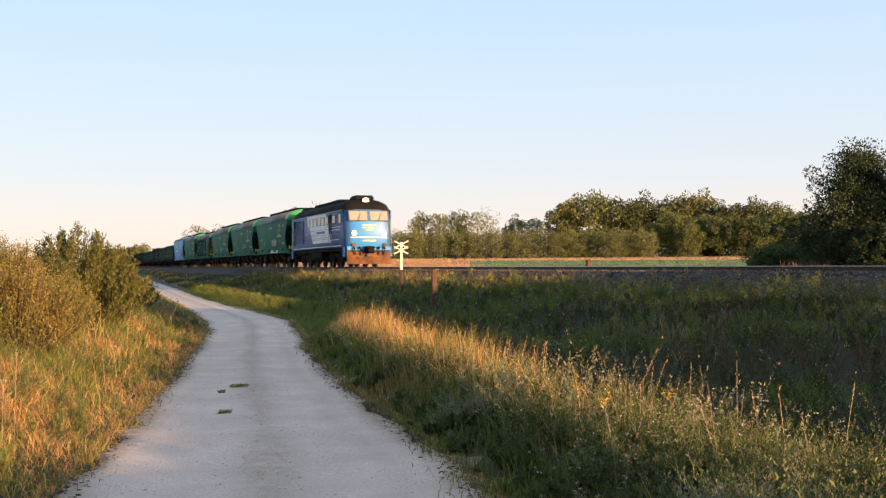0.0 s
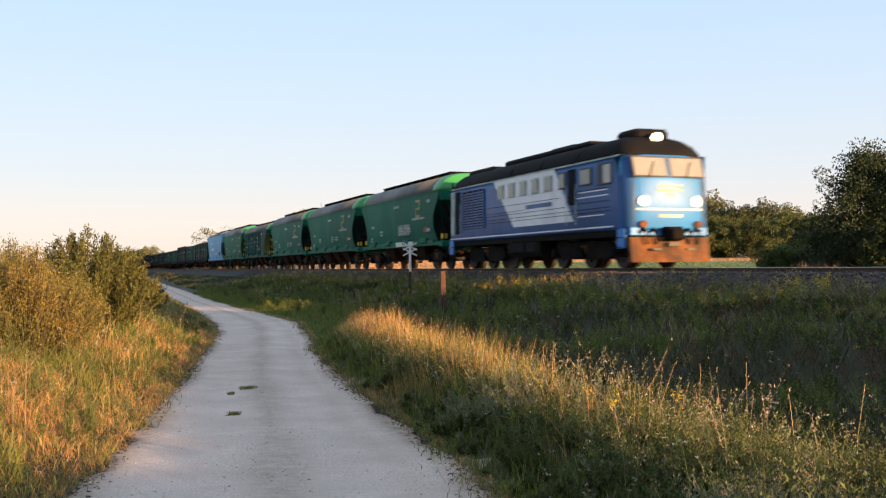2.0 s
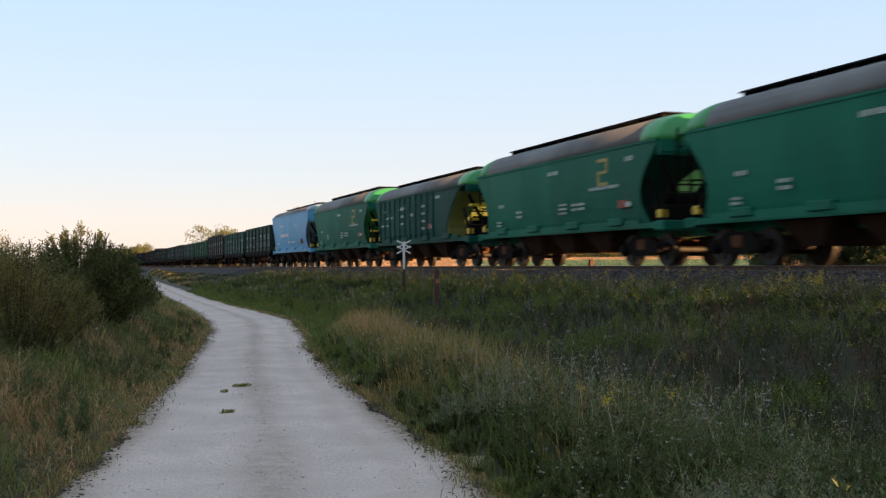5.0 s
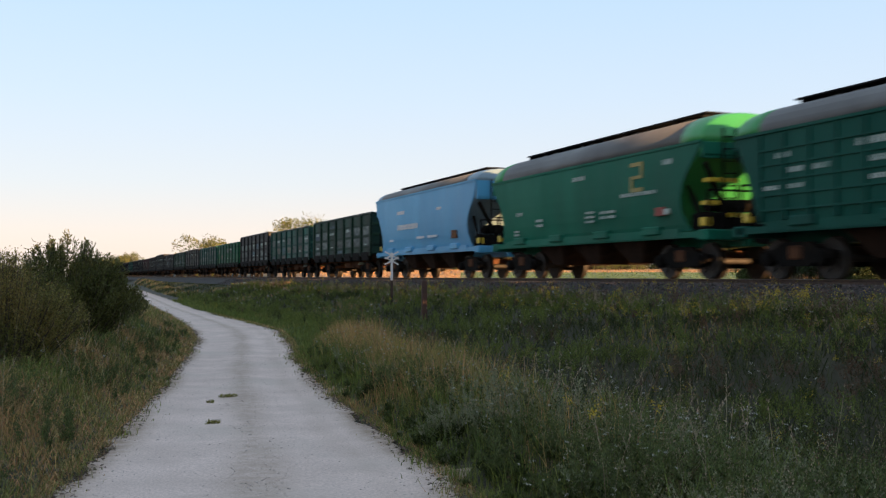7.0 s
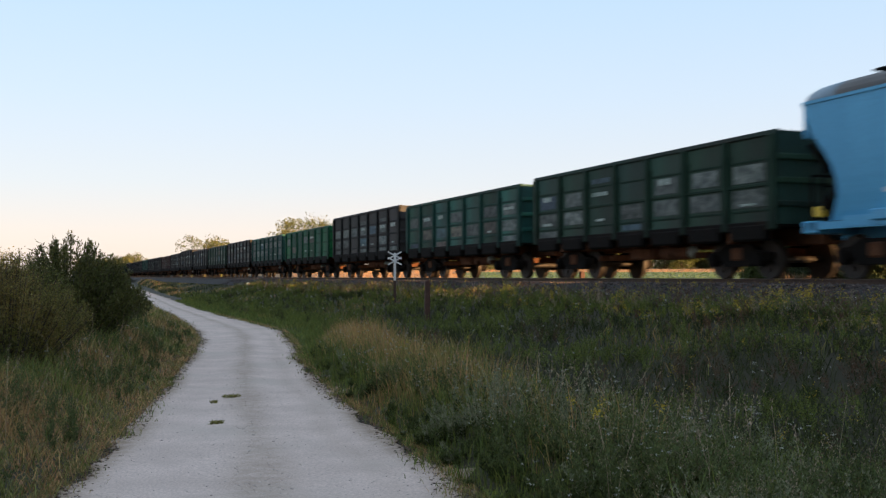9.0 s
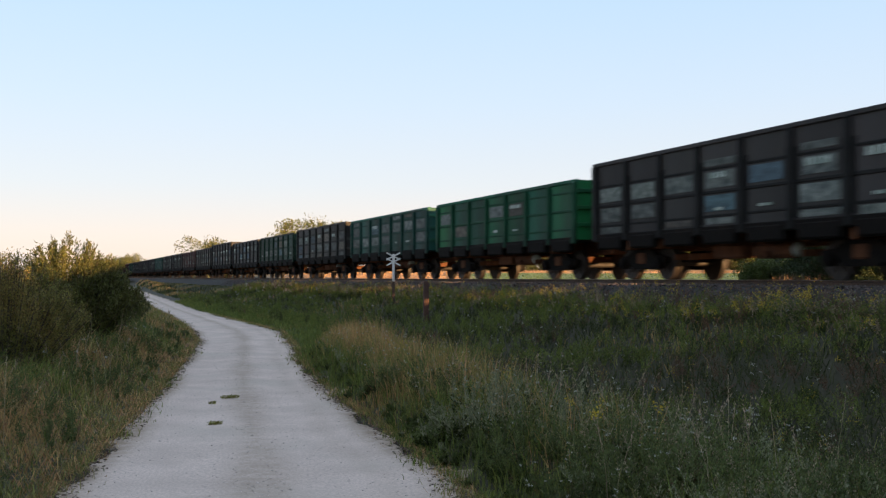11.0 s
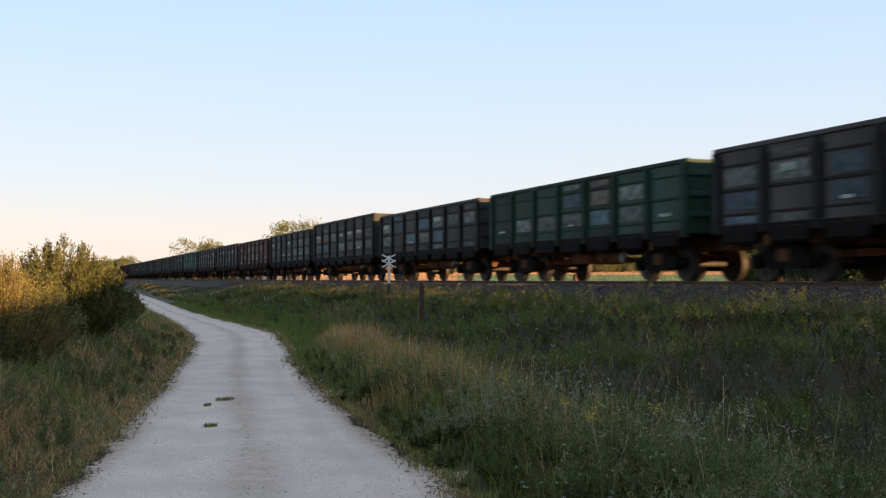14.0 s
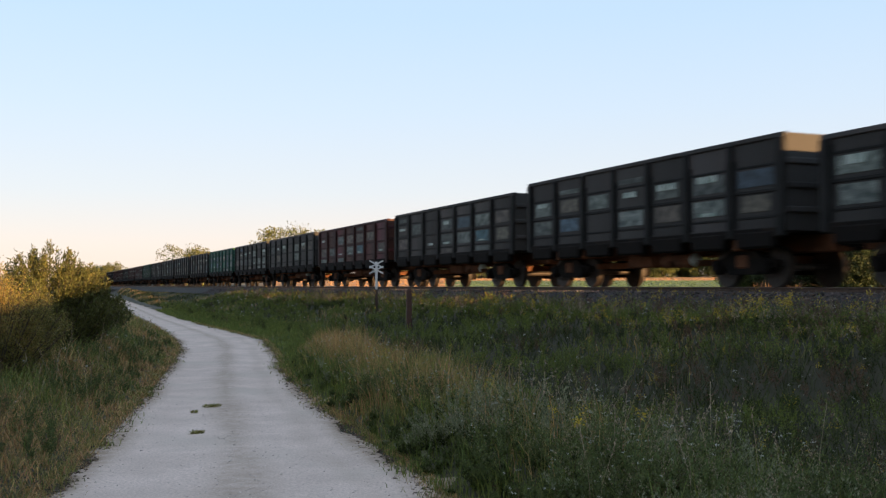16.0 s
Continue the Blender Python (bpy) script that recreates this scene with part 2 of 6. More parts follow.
def tube(bm, a, b, r, seg=10, r2=None):
    a, b = Vector(a), Vector(b)
    m = Matrix.Translation((a + b) / 2) @ (b - a).to_track_quat("Z", "Y").to_matrix().to_4x4()
    bmesh.ops.create_cone(bm, cap_ends=True, segments=seg, radius1=r, radius2=r if r2 is None else r2, depth=(b - a).length, matrix=m)
    return bm


def loft(bm, rings, cap=True):
    """Skins closed rings that have the same number of points."""
    vs = [[bm.verts.new(p) for p in ring] for ring in rings]
    k = len(vs[0])
    for a, b in zip(vs, vs[1:]):
        for i in range(k):
            bm.faces.new((a[i], a[(i + 1) % k], b[(i + 1) % k], b[i]))
    if cap:
        bm.faces.new(vs[0][::-1])
        bm.faces.new(vs[-1])
    bmesh.ops.recalc_face_normals(bm, faces=bm.faces)
    return bm


def plan_ring(z, back, front, w, r=0.15, n=3):
    """A rounded rectangle at height z, from back to front and w to either side."""
    out = []
    for cx, cy, a0 in ((front - r, w - r, 0), (back + r, w - r, 90), (back + r, -w + r, 180), (front - r, -w + r, 270)):
        for i in range(n + 1):
            a = radians(a0 + 90 * i / n)
            out.append((cx + r * math.cos(a), cy + r * math.sin(a), z))
    return out


def grid_mesh(name, verts, faces, material, smooth=False):
    me = bpy.data.meshes.new(name)
    me.from_pydata(verts, [], faces)
    me.materials.append(material)
    if smooth:
        me.shade_smooth()
    return me


def step(a, b, x):
    x = np.clip((x - a) / (b - a), 0, 1)
    return x * x * (3 - 2 * x)


# ---- the lie of the land ----
# the lane: distance ahead, then its left and right edge
LANE = np.array(((-40, -9.0, -6.0), (-12, -3.6, -0.6), (0, -2.75, 0.35), (7.3, -2.84, 0.22), (9, -3.07, -0.14), (11, -3.40, -0.68), (13.8, -3.87, -1.45),
                 (17.4, -4.54, -2.28), (21.4, -5.28, -3.06), (26.3, -6.25, -3.95), (31, -7.55, -4.95), (35, -8.8, -6.4), (43.7, -11.6, -9.7),
                 (53, -14.9, -13.0), (75, -22.3, -20.2), (105, -32.6, -30.3), (160, -51, -48.5), (300, -98, -95)))


def lane_edges(y):
    return np.interp(y, LANE[:, 0], LANE[:, 1]), np.interp(y, LANE[:, 0], LANE[:, 2])


def crest_off(y):
    """How far right of the lane's edge the bank's crest runs."""
    return np.interp(y, (4, 5.5, 7, 8.3, 9.2, 14.7, 22, 30), (2.3, 2.05, 1.7, 1.15, 0.95, 1.0, 1.0, 1.4))


def wave(x, y, f):
    return np.sin(x * f + 1.3) * np.cos(y * f * 0.8 + 0.4) + 0.5 * np.sin(x * f * 2.3 - y * f * 1.7 + 2.0)


def ground_z(x, y):
    """The height of the earth under the plants."""
    x, y = np.asarray(x, float), np.asarray(y, float)
    n = x * ACROSS.x + y * ACROSS.y
    left, right = lane_edges(y)
    # on the camera's side: lane at 0, a low bank, a ditch, then the embankment
    z = np.zeros_like(n)
    off_right = x - right
    crest, deeper = crest_off(y), 0.30 * (1 - step(17, 25, y))
    z = z + 0.22 * step(0.10, 0.60, off_right / crest) * (1 - step(0.2, 1.6, off_right - crest)) * (1 - step(18, 23, y))
    z = z - (0.58 + deeper) * step(0.15, 1.9, off_right - crest)
    z = z + step(8.6, 13.9, n) * (1.45 + deeper) * step(0.0, 2.5, off_right)
    off_left = left - x
    z = z + 0.30 * step(0.0, 1.6, off_left) + 0.25 * step(1.6, 5.0, off_left)
    z = z + 0.05 * wave(x, y, 0.6) * step(0.2, 1.0, np.maximum(off_right, off_left)) * (1 - step(13.0, 14.0, n))
    z = z - 0.30 * step(20.0, 23.0, n)
    far = np.hypot(x, y)
    z = z + step(22.0, 30.0, n) * (0.0165 * np.maximum(far - 45, 0) * (1 - step(250, 420, far) * 0.5) + 0.02 * wave(x, y, 0.05))
    # wheel ruts and crown of the lane
    inside = (off_left < 0) & (off_right < 0)
    u = (x - (left + right) / 2) / np.maximum(right - left, 0.1)
    z = z + np.where(inside, 0.018 * np.cos(u * 2 * np.pi * 1.5) * (1 - (2 * u) ** 2) , 0)
    return z


def ground_sheet():
    n_lines = np.concatenate((-np.geomspace(1500, 12, 22), np.arange(-11, 24, 0.3), np.geomspace(24.3, 2500, 46)))
    s_lines = np.concatenate((-np.geomspace(2600, 72, 50), np.arange(-71.5, 14, 0.4), np.geomspace(14.4, 1200, 26)))
    nn, ss = np.meshgrid(n_lines, s_lines, indexing="ij")
    x = nn * ACROSS.x + ss * ALONG.x
    y = nn * ACROSS.y + ss * ALONG.y
    left, right = lane_edges(y)
    z = ground_z(x, y) - 0.07 * ((x > left - 0.05) & (x < right + 0.05))
    k = len(s_lines)
    verts = np.stack((x, y, z), -1).reshape(-1, 3)
    i, j = np.meshgrid(np.arange(len(n_lines) - 1), np.arange(k - 1), indexing="ij")
    a = (i * k + j).ravel()
    faces = np.stack((a, a + 1, a + k + 1, a + k), -1)[:, ::-1]
    me = grid_mesh("ground", verts.tolist(), faces.tolist(), GROUND, True)
    me.materials.append(FIELD_GREEN)
    me.materials.append(FIELD_STRAW)
    fn, fs = (n_lines[:-1] + n_lines[1:]) / 2, (s_lines[:-1] + s_lines[1:]) / 2
    cn, cs = np.meshgrid(fn, fs, indexing="ij")
    cx, cy = cn * ACROSS.x + cs * ALONG.x, cn * ACROSS.y + cs * ALONG.y
    d = np.hypot(cx, cy)
    index = np.where(cn > 27, 1, 0)
    index = np.where((cn > 27) & ((d > 152) | (cx < 0.02 * cy)), 2, index)
    index = np.where((cn < -25), 2, index)
    me.polygons.foreach_set("material_index", index.ravel().astype(np.int32))
    return tagged(new("ground", me), "dry earth with crop and stubble fields beyond the railway", "ground", kind="structure")


ground_sheet()


def lane_surface():
    ys = np.concatenate((np.arange(-14, 40, 0.25), np.arange(40, 170, 1.2)))
    us = np.linspace(-0.04, 1.04, 25)
    l, r = lane_edges(ys)
    wob = 0.05 * np.sin(ys * 0.9) + 0.05 * np.sin(ys * 5.3 + 1) + 0.03 * np.sin(ys * 11.7)
    wob2 = 0.06 * np.sin(ys * 0.8 + 2) + 0.06 * np.sin(ys * 3.1) + 0.04 * np.sin(ys * 9.6 + 1)
    rim = np.abs(2 * us[None] - 1) ** 10
    x = l[:, None] + us[None] * (r - l)[:, None] + np.where(us[None] < 0.5, wob[:, None], wob2[:, None]) * rim
    y = np.repeat(ys[:, None], len(us), 1)
    z = ground_z(x, y) + 0.012
    z[:, 0] -= 0.03
    z[:, -1] -= 0.03
    k = len(us)
    i, j = np.meshgrid(np.arange(len(ys) - 1), np.arange(k - 1), indexing="ij")
    a = (i * k + j).ravel()
    faces = np.stack((a, a + 1, a + k + 1, a + k), -1)
    me = grid_mesh("road", np.stack((x, y, z), -1).reshape(-1, 3).tolist(), faces.tolist(), GRAVEL, True)
    side = np.abs(us[None] - 0.5) * 2 + 0.05 * np.sin(ys * 1.3)[:, None]
    wear = 1.25 * np.clip(0.8 * np.exp(-(side / 0.15) ** 2) + 0.35 * np.exp(-((side - 0.62) / 0.1) ** 2) * (us[None] > 0.5) + 1.5 * step(0.74, 1.0, side), 0, 1.6)
    me.attributes.new("wear", "FLOAT", "POINT").data.foreach_set("value", wear.ravel().astype(np.float32))
    return tagged(new("road", me), "pale gravel lane with worn wheel tracks", "road", kind="structure")


ROAD = lane_surface()


# ---- the railway ----
def railway():
    bed = bmesh.new()
    rng = np.random.RandomState(4)
    prof = ((-3.3, 0.92), (-2.6, 1.22), (-2.05, 1.44), (-1.2, 1.45), (-0.6, 1.42), (0.6, 1.42), (1.2, 1.45), (2.05, 1.44), (2.9, 1.1), (3.6, 0.8))
    ss = np.concatenate((-np.geomspace(900, 90, 30), np.arange(-89, 12, 1.0), np.geomspace(12.5, 300, 14)))
    rows = [[bed.verts.new(place(TRACK_N + n, s, z + rng.uniform(-0.02, 0.02))) for n, z in prof] for s in ss]
    for a, b in zip(rows, rows[1:]):
        for i in range(len(prof) - 1):
            bed.faces.new((a[i], a[i + 1], b[i + 1], b[i]))
    bmesh.ops.recalc_face_normals(bed, faces=bed.faces)
    ob = new("railway_bed", mesh_of("railway_bed", bed, BALLAST_BED, True))
    tagged(ob, "dark stone ballast bed of a single railway track", "ballast", kind="structure")
    rail_profile = ((-0.075, -0.18), (0.075, -0.18), (0.075, -0.165), (0.012, -0.14), (0.010, -0.045), (0.037, -0.036), (0.037, -0.006), (0.028, 0.0),
                    (-0.028, 0.0), (-0.037, -0.006), (-0.037, -0.036), (-0.010, -0.045), (-0.012, -0.14), (-0.075, -0.165))
    for side in (-0.79, 0.79):
        bm = bmesh.new()
        loft(bm, [[place(TRACK_N + side + a, s, RAIL_Z + b) for a, b in rail_profile] for s in (-900, -300, -100, -50, 0, 60, 300)])
        me = mesh_of("rail", bm, STEEL_RUST)
        me.materials.append(STEEL_BRIGHT)
        for p in me.polygons:
            if p.normal.z > 0.5 and p.center.z > RAIL_Z - 0.02:
                p.material_index = 1
        tagged(new("rail", me), "rusty steel rail with a polished head on sleepers", "rail", "rails of the track", kind="structure")
    bm = boxes((-0.13, -1.35, -0.2, 0.13, 1.35, 0), bevel=0.03)
    me = mesh_of("sleeper", bm, CONCRETE)
    bed_ob = ob
    for i in range(150):
        o = new("sleeper", me)
        o.parent = bed_ob
        p = place(TRACK_N, -70 + i * 0.56, RAIL_Z - 0.165)
        o.matrix_local = pose(p.x, p.y, p.z, 0, 0, HEADING)


railway()
# ---- the train: each vehicle in its own space, x the way it goes, y away from the lane, z up from the rail heads ----
SPEED = 16.05
JOINT = {"t": 9.0, "s": -18.6}   # the coupling between the last hopper and the first gondola
VEHICLES = []                    # (thing, distance of its middle ahead of that coupling)
WHEELS = []                      # (wheelset, its place in its bogie, radius)
CACHE = {}


def cached(key, build, material, smooth=False):
    k = (key, material.name)
    if k not in CACHE:
        CACHE[k] = mesh_of(key.split("/")[-1], build(), material, smooth)
    return CACHE[k]


def vehicle(name, offset, label, category, group=""):
    p = place(TRACK_N, JOINT["s"] + offset - JOINT["t"] * SPEED, RAIL_Z)
    ob = empty(name, pose(p.x, p.y, p.z, 0, 0, HEADING), label, category, group)
    VEHICLES.append((ob, offset))
    return ob


def wheelset_mesh(radius):
    bm = bmesh.new()
    tube(bm, (0, -1.0, 0), (0, 1.0, 0), 0.085, 10)
    for side in (-1, 1):
        y = side * 0.79
        tube(bm, (0, y - 0.065, 0), (0, y + 0.065, 0), radius, 28)
        tube(bm, (0, y - side * 0.10, 0), (0, y - side * 0.066, 0), radius + 0.03, 28)
        tube(bm, (0, y + side * 0.066, 0), (0, y + side * 0.09, 0), radius * 0.78, 20, radius * 0.3)
        for k in range(6):
            a = k * math.pi / 3
            c = (math.cos(a) * radius * 0.55, y + side * 0.085, math.sin(a) * radius * 0.55)
            box(bm, c[0] - 0.04, c[1] - 0.02, c[2] - 0.04, c[0] + 0.04, c[1] + 0.02, c[2] + 0.04)
    return bm


def bogie(parent, x, axles, radius, name="bogie", spin=False):
    """A bogie with cast side frames, springs, axle boxes and its wheelsets."""
    def frame_mesh():
        bm = bmesh.new()
        a, b = min(axles), max(axles)
        for side in (-1, 1):
            y = side * 1.02
            prof = ((a - 0.28, 0.46), (a - 0.28, 0.64), (a + 0.15, 0.70), (a + 0.45, 0.86), (b - 0.45, 0.86), (b - 0.15, 0.70), (b + 0.28, 0.64), (b + 0.28, 0.46),
                    (b - 0.2, 0.50), (b - 0.42, 0.30), (a + 0.42, 0.30), (a + 0.2, 0.50))
            loft(bm, [[(px, y - 0.09, pz) for px, pz in prof], [(px, y + 0.09, pz) for px, pz in prof]])
        return bm

    ob = part(name, cached(f"{name}_frame/{name}", frame_mesh, BLACK), BLACK, parent)
    ob.location.x = x

    mid = (min(axles) + max(axles)) / 2
    part("bolster", cached(f"{name}_bolster/bolster", lambda: boxes((-0.22, -1.15, 0.45, 0.22, 1.15, 0.78), bevel=0.04), UNDER_RUST), UNDER_RUST, ob, "rusty cross bolster").location.x = mid

    def axle_box(side):
        bm = bmesh.new()
        tube(bm, (0, side * 1.0, radius), (0, side * 1.22, radius), 0.17, 12)
        return tube(bm, (0, side * 1.215, radius), (0, side * 1.25, radius), 0.11, 10)

    for ax in axles:
        for side in (-1, 1):
            part("axle_box", cached(f"{name}_box{side}/axle_box", lambda: axle_box(side), BLACK), BLACK, ob, "greasy black axle box").location.x = ax

    def spring(side):
        bm = bmesh.new()
        for k in (-0.26, 0, 0.26):
            tube(bm, (k, side * 1.02, 0.33), (k, side * 1.02, 0.6), 0.07, 8)
            for h in range(4):
                tube(bm, (k, side * 1.02, 0.34 + h * 0.07), (k, side * 1.02, 0.38 + h * 0.07), 0.10, 6)
        return box(bm, -0.36, side * 1.02 - 0.1, 0.31, 0.36, side * 1.02 + 0.1, 0.34)

    for side in (-1, 1):
        part("spring", cached(f"{name}_spring{side}/spring", lambda: spring(side), BLACK), BLACK, ob)
    for ax in axles:
        w = part("wheelset", cached(f"wheelset{radius}/wheelset", lambda: wheelset_mesh(radius), WHEEL), WHEEL, ob, "brown steel wheels on one axle")
        w.location = (ax, 0, radius)
        if spin:
            WHEELS.append((w, (ax, 0, radius), radius))
    return ob


def coupler(parent, x, way):
    def build():
        bm = boxes((0, -0.11, 0.95, 0.45, 0.11, 1.17), (0.40, -0.19, 0.90, 0.62, 0.16, 1.22), bevel=0.03)
        tube(bm, (0.2, 0.12, 1.0), (0.45, 0.2, 0.72), 0.03, 6)
        return bm
    ob = part("coupler", cached("coupler", build, BLACK), BLACK, parent)
    ob.location.x = x
    if way < 0:
        ob.rotation_euler.z = math.pi
    return ob


def bar_text(parent, rows, y, material, name="stencil_lettering", label="faded white stencilled lines"):
    """Unreadable lettering as plain bars on the near side: rows of x, z, width, height."""
    for x, z, w, h in rows:
        bm = bmesh.new()
        k = max(1, int(w / (h * 1.0)))
        cell = w / k
        for i in range(k):
            box(bm, x - w / 2 + i * cell, -0.004, z, x - w / 2 + (i + 0.72) * cell, 0.004, z + h)
        o = part(name, bm, material, parent, label)
        o.location.y = y


def hopper(offset, paint, end_paint, label, ribs=False, extra="green", zc=3.55, crest=4.42, slope_paint=None, steps=True):
    """A covered grain hopper: bulged sides that taper in at the ends, a rounded roof with hatches and a running board."""
    h = vehicle("hopper_wagon", offset, label, "wagon", "covered hopper wagons")
    W = 1.57

    def sides():
        bm = bmesh.new()
        if ribs:
            # a box at its rear, a hopper end that slopes far in at its front
            lv = ((1.30, 5.9, 4.3, 1.50), (1.7, 6.0, 4.35, 1.54), (2.0, 6.1, 4.5, 1.55), (2.6, 6.35, 5.0, 1.55), (3.2, 6.65, 5.8, 1.55), (zc + 0.02, 6.72, 6.3, 1.55))
            return loft(bm, [plan_ring(z, -back, front, w, 0.12, 2) for z, back, front, w in lv])
        else:
            lv = ((1.28, 4.95, 1.40), (1.45, 4.98, 1.45), (1.8, 5.10, 1.51), (2.15, 5.32, 1.55), (2.5, 5.62, 1.57), (2.85, 6.02, 1.575), (3.2, 6.5, 1.57), (zc, 6.72, 1.56))
        loft(bm, [plan_ring(z, -l, l, w, 0.12, 2) for z, l, w in lv])
        return bm

    inner = paint
    body_mesh = cached(f"hopper_body{ribs}{zc}{steps}/body", sides, inner, not ribs)
    # end slopes coloured by facing, with sun or shade painted in
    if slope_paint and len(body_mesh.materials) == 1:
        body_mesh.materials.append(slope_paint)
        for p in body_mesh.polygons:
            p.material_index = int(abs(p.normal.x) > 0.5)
    part("body", body_mesh, inner, h)

    def side_wall(side):
        bm = bmesh.new()
        rows = ((1.26, 6.05, 1.41), (1.45, 5.90, 1.46), (1.8, 5.72, 1.52), (2.15, 5.72, 1.56), (2.5, 5.86, 1.582), (2.85, 6.12, 1.59), (3.2, 6.44, 1.585), (zc, 6.72, 1.57))
        loft(bm, [[(-b, side * w, z), (b, side * w, z), (b, side * (w - 0.03), z), (-b, side * (w - 0.03), z)] for z, b, w in rows])
        return bm

    if not ribs:
        for side in (-1, 1):
            part("side_wall", cached(f"side_wall{side}{zc}/side_wall", lambda: side_wall(side), paint), paint, h)

    def roof(a, b, flare):
        def build():
            bm = bmesh.new()
            arc = [(1.56, zc)] + [(1.56 * math.cos(u) ** 0.8, zc + (crest - zc) * math.sin(u) ** 0.9) for u in (0.25, 0.5, 0.75, 1.0, 1.25, 1.45)]
            pts = arc + [(0, crest + 0.005)] + [(-y, z) for y, z in arc[::-1]]
            loft(bm, [[(x, y * k, zc + (z - zc) * k2) for y, z in pts] for x, k, k2 in flare])
            return bm
        return build

    mid = 5.75
    part("roof", cached(f"hopper_roof{zc}{crest}/roof", roof(-mid, mid, ((-mid, 1, 1), (mid, 1, 1))), ROOF_GREY, True), ROOF_GREY, h, "weathered grey roof")
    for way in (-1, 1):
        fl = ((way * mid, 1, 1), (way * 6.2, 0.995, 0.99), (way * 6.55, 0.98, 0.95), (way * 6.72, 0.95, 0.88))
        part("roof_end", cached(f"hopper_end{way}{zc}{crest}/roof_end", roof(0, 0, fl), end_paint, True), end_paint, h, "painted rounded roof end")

    part("cornice", cached(f"hopper_cornice{zc}/cornice", lambda: boxes((-6.7, -1.60, zc - 0.03, 6.7, -1.54, zc + 0.04), (-6.7, 1.54, zc - 0.03, 6.7, 1.60, zc + 0.04)), paint), paint, h)

    def board():
        bm = boxes((-5.6, -0.62, 4.50, 5.6, 0.62, 4.54))
        for i in range(9):
            x = -5.4 + i * 1.35
            box(bm, x - 0.03, -0.6, 4.25, x + 0.03, 0.6, 4.50)
        return bm

    part("running_board", cached("running_board", board, LOCO_ROOF), LOCO_ROOF, h, "dark roof walkway").location.z = crest - 4.42

    def hatch():
        return boxes((-0.55, -0.42, 4.34, 0.55, 0.42, 4.49), bevel=0.06)

    for x in (-4.2, -1.4, 1.4, 4.2):
        part("hatch", cached("hatch", hatch, ROOF_GREY), ROOF_GREY, h).location = (x, 0, crest - 4.42)

    def sill():
        bm = boxes((-6.9, -0.3, 0.85, 6.9, 0.3, 1.2), (-5.6, -1.52, 1.12, 5.6, -1.38, 1.34), (-5.6, 1.38, 1.12, 5.6, 1.52, 1.34))
        for x in (-6.6, 6.6):
            box(bm, x - 0.25, -1.5, 1.0, x + 0.25, 1.5, 1.28, bevel=0.03)
        for y in (-1.45, 1.45):
            box(bm, -6.7, y - 0.05, 1.08, 6.7, y + 0.05, 1.24)
        return bm

    part("underframe", cached("hopper_sill/underframe", sill, paint), paint, h)

    def chute():
        bm = bmesh.new()
        loft(bm, [plan_ring(0.45, -0.4, 0.4, 0.9, 0.1, 1), plan_ring(1.3, -1.2, 1.2, 1.35, 0.1, 1)])
        return bm

    for x in (-2.5, 0.0, 2.5):
        part("discharge_chute", cached("discharge_chute", chute, DARK_RUST), DARK_RUST, h, "rusty discharge chute").location.x = x

    def foot():
        bm = boxes((-0.42, -1.60, 1.20, 0.42, -1.40, 1.44), bevel=0.03)
        return bm

    for x in (-4.3, -1.5, 1.5, 4.3):
        part("gate_guard", cached("gate_guard", foot, paint), paint, h).location.x = x

    # braces, ladder and brake gear on the open end platforms; black here deepens the gap's shade
    for way in (-1, 1):
        def frame_end():
            bm = bmesh.new()
            for y in (-1.35, 1.35):
                beam(bm, (way * 6.68, y, 1.2), (way * 6.68, y, 2.3), 0.05)
                beam(bm, (way * 6.62, y, 1.25), (way * 5.6, y * 0.9, 2.5), 0.09)
            beam(bm, (way * 6.68, -1.35, 2.3), (way * 6.68, 1.35, 2.3), 0.05)
            return bm
        part("end_frame", cached(f"end_frame{way}{ribs}/end_frame", frame_end, BLACK), BLACK, h)

        def end_gear():
            bm = boxes((way * 5.75, -1.25, 1.26, way * 6.45, 0.9, 1.75), (way * 6.1, 0.55, 1.26, way * 6.6, 1.3, 2.25), bevel=0.06)
            tube(bm, (way * 6.1, -1.0, 1.95), (way * 6.1, 0.6, 1.95), 0.17, 10)
            return bm
        part("brake_gear", cached(f"end_gear{way}/brake_gear", end_gear, BLACK), BLACK, h, "sooty brake cylinder and valves")
        # added plate on the far side, blocks the sun from the gap
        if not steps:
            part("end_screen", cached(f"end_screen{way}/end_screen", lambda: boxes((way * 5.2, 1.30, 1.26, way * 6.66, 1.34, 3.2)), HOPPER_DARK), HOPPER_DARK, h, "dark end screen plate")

        def ladder():
            bm = bmesh.new()
            for y in (-0.95, -0.55):
                beam(bm, (way * 6.78, y, 1.25), (way * 6.78, y, 3.9), 0.04)
            for k in range(8):
                beam(bm, (way * 6.78, -0.95, 1.45 + k * 0.32), (way * 6.78, -0.55, 1.45 + k * 0.32), 0.03)
            return bm
        part("ladder", cached(f"ladder{way}/ladder", ladder, BLACK), BLACK, h)

        part("end_panel", cached(f"end_panel{way}{zc}/end_panel", lambda: boxes((way * 6.64, -1.54, 3.12, way * 6.72, 1.54, zc), bevel=0.01), paint), paint, h, "painted upper end panel")
        part("end_ledge", cached(f"end_ledge{way}/end_ledge", lambda: boxes((way * 6.66, -1.52, 3.22, way * 6.76, 1.52, 3.27)), paint), paint, h)
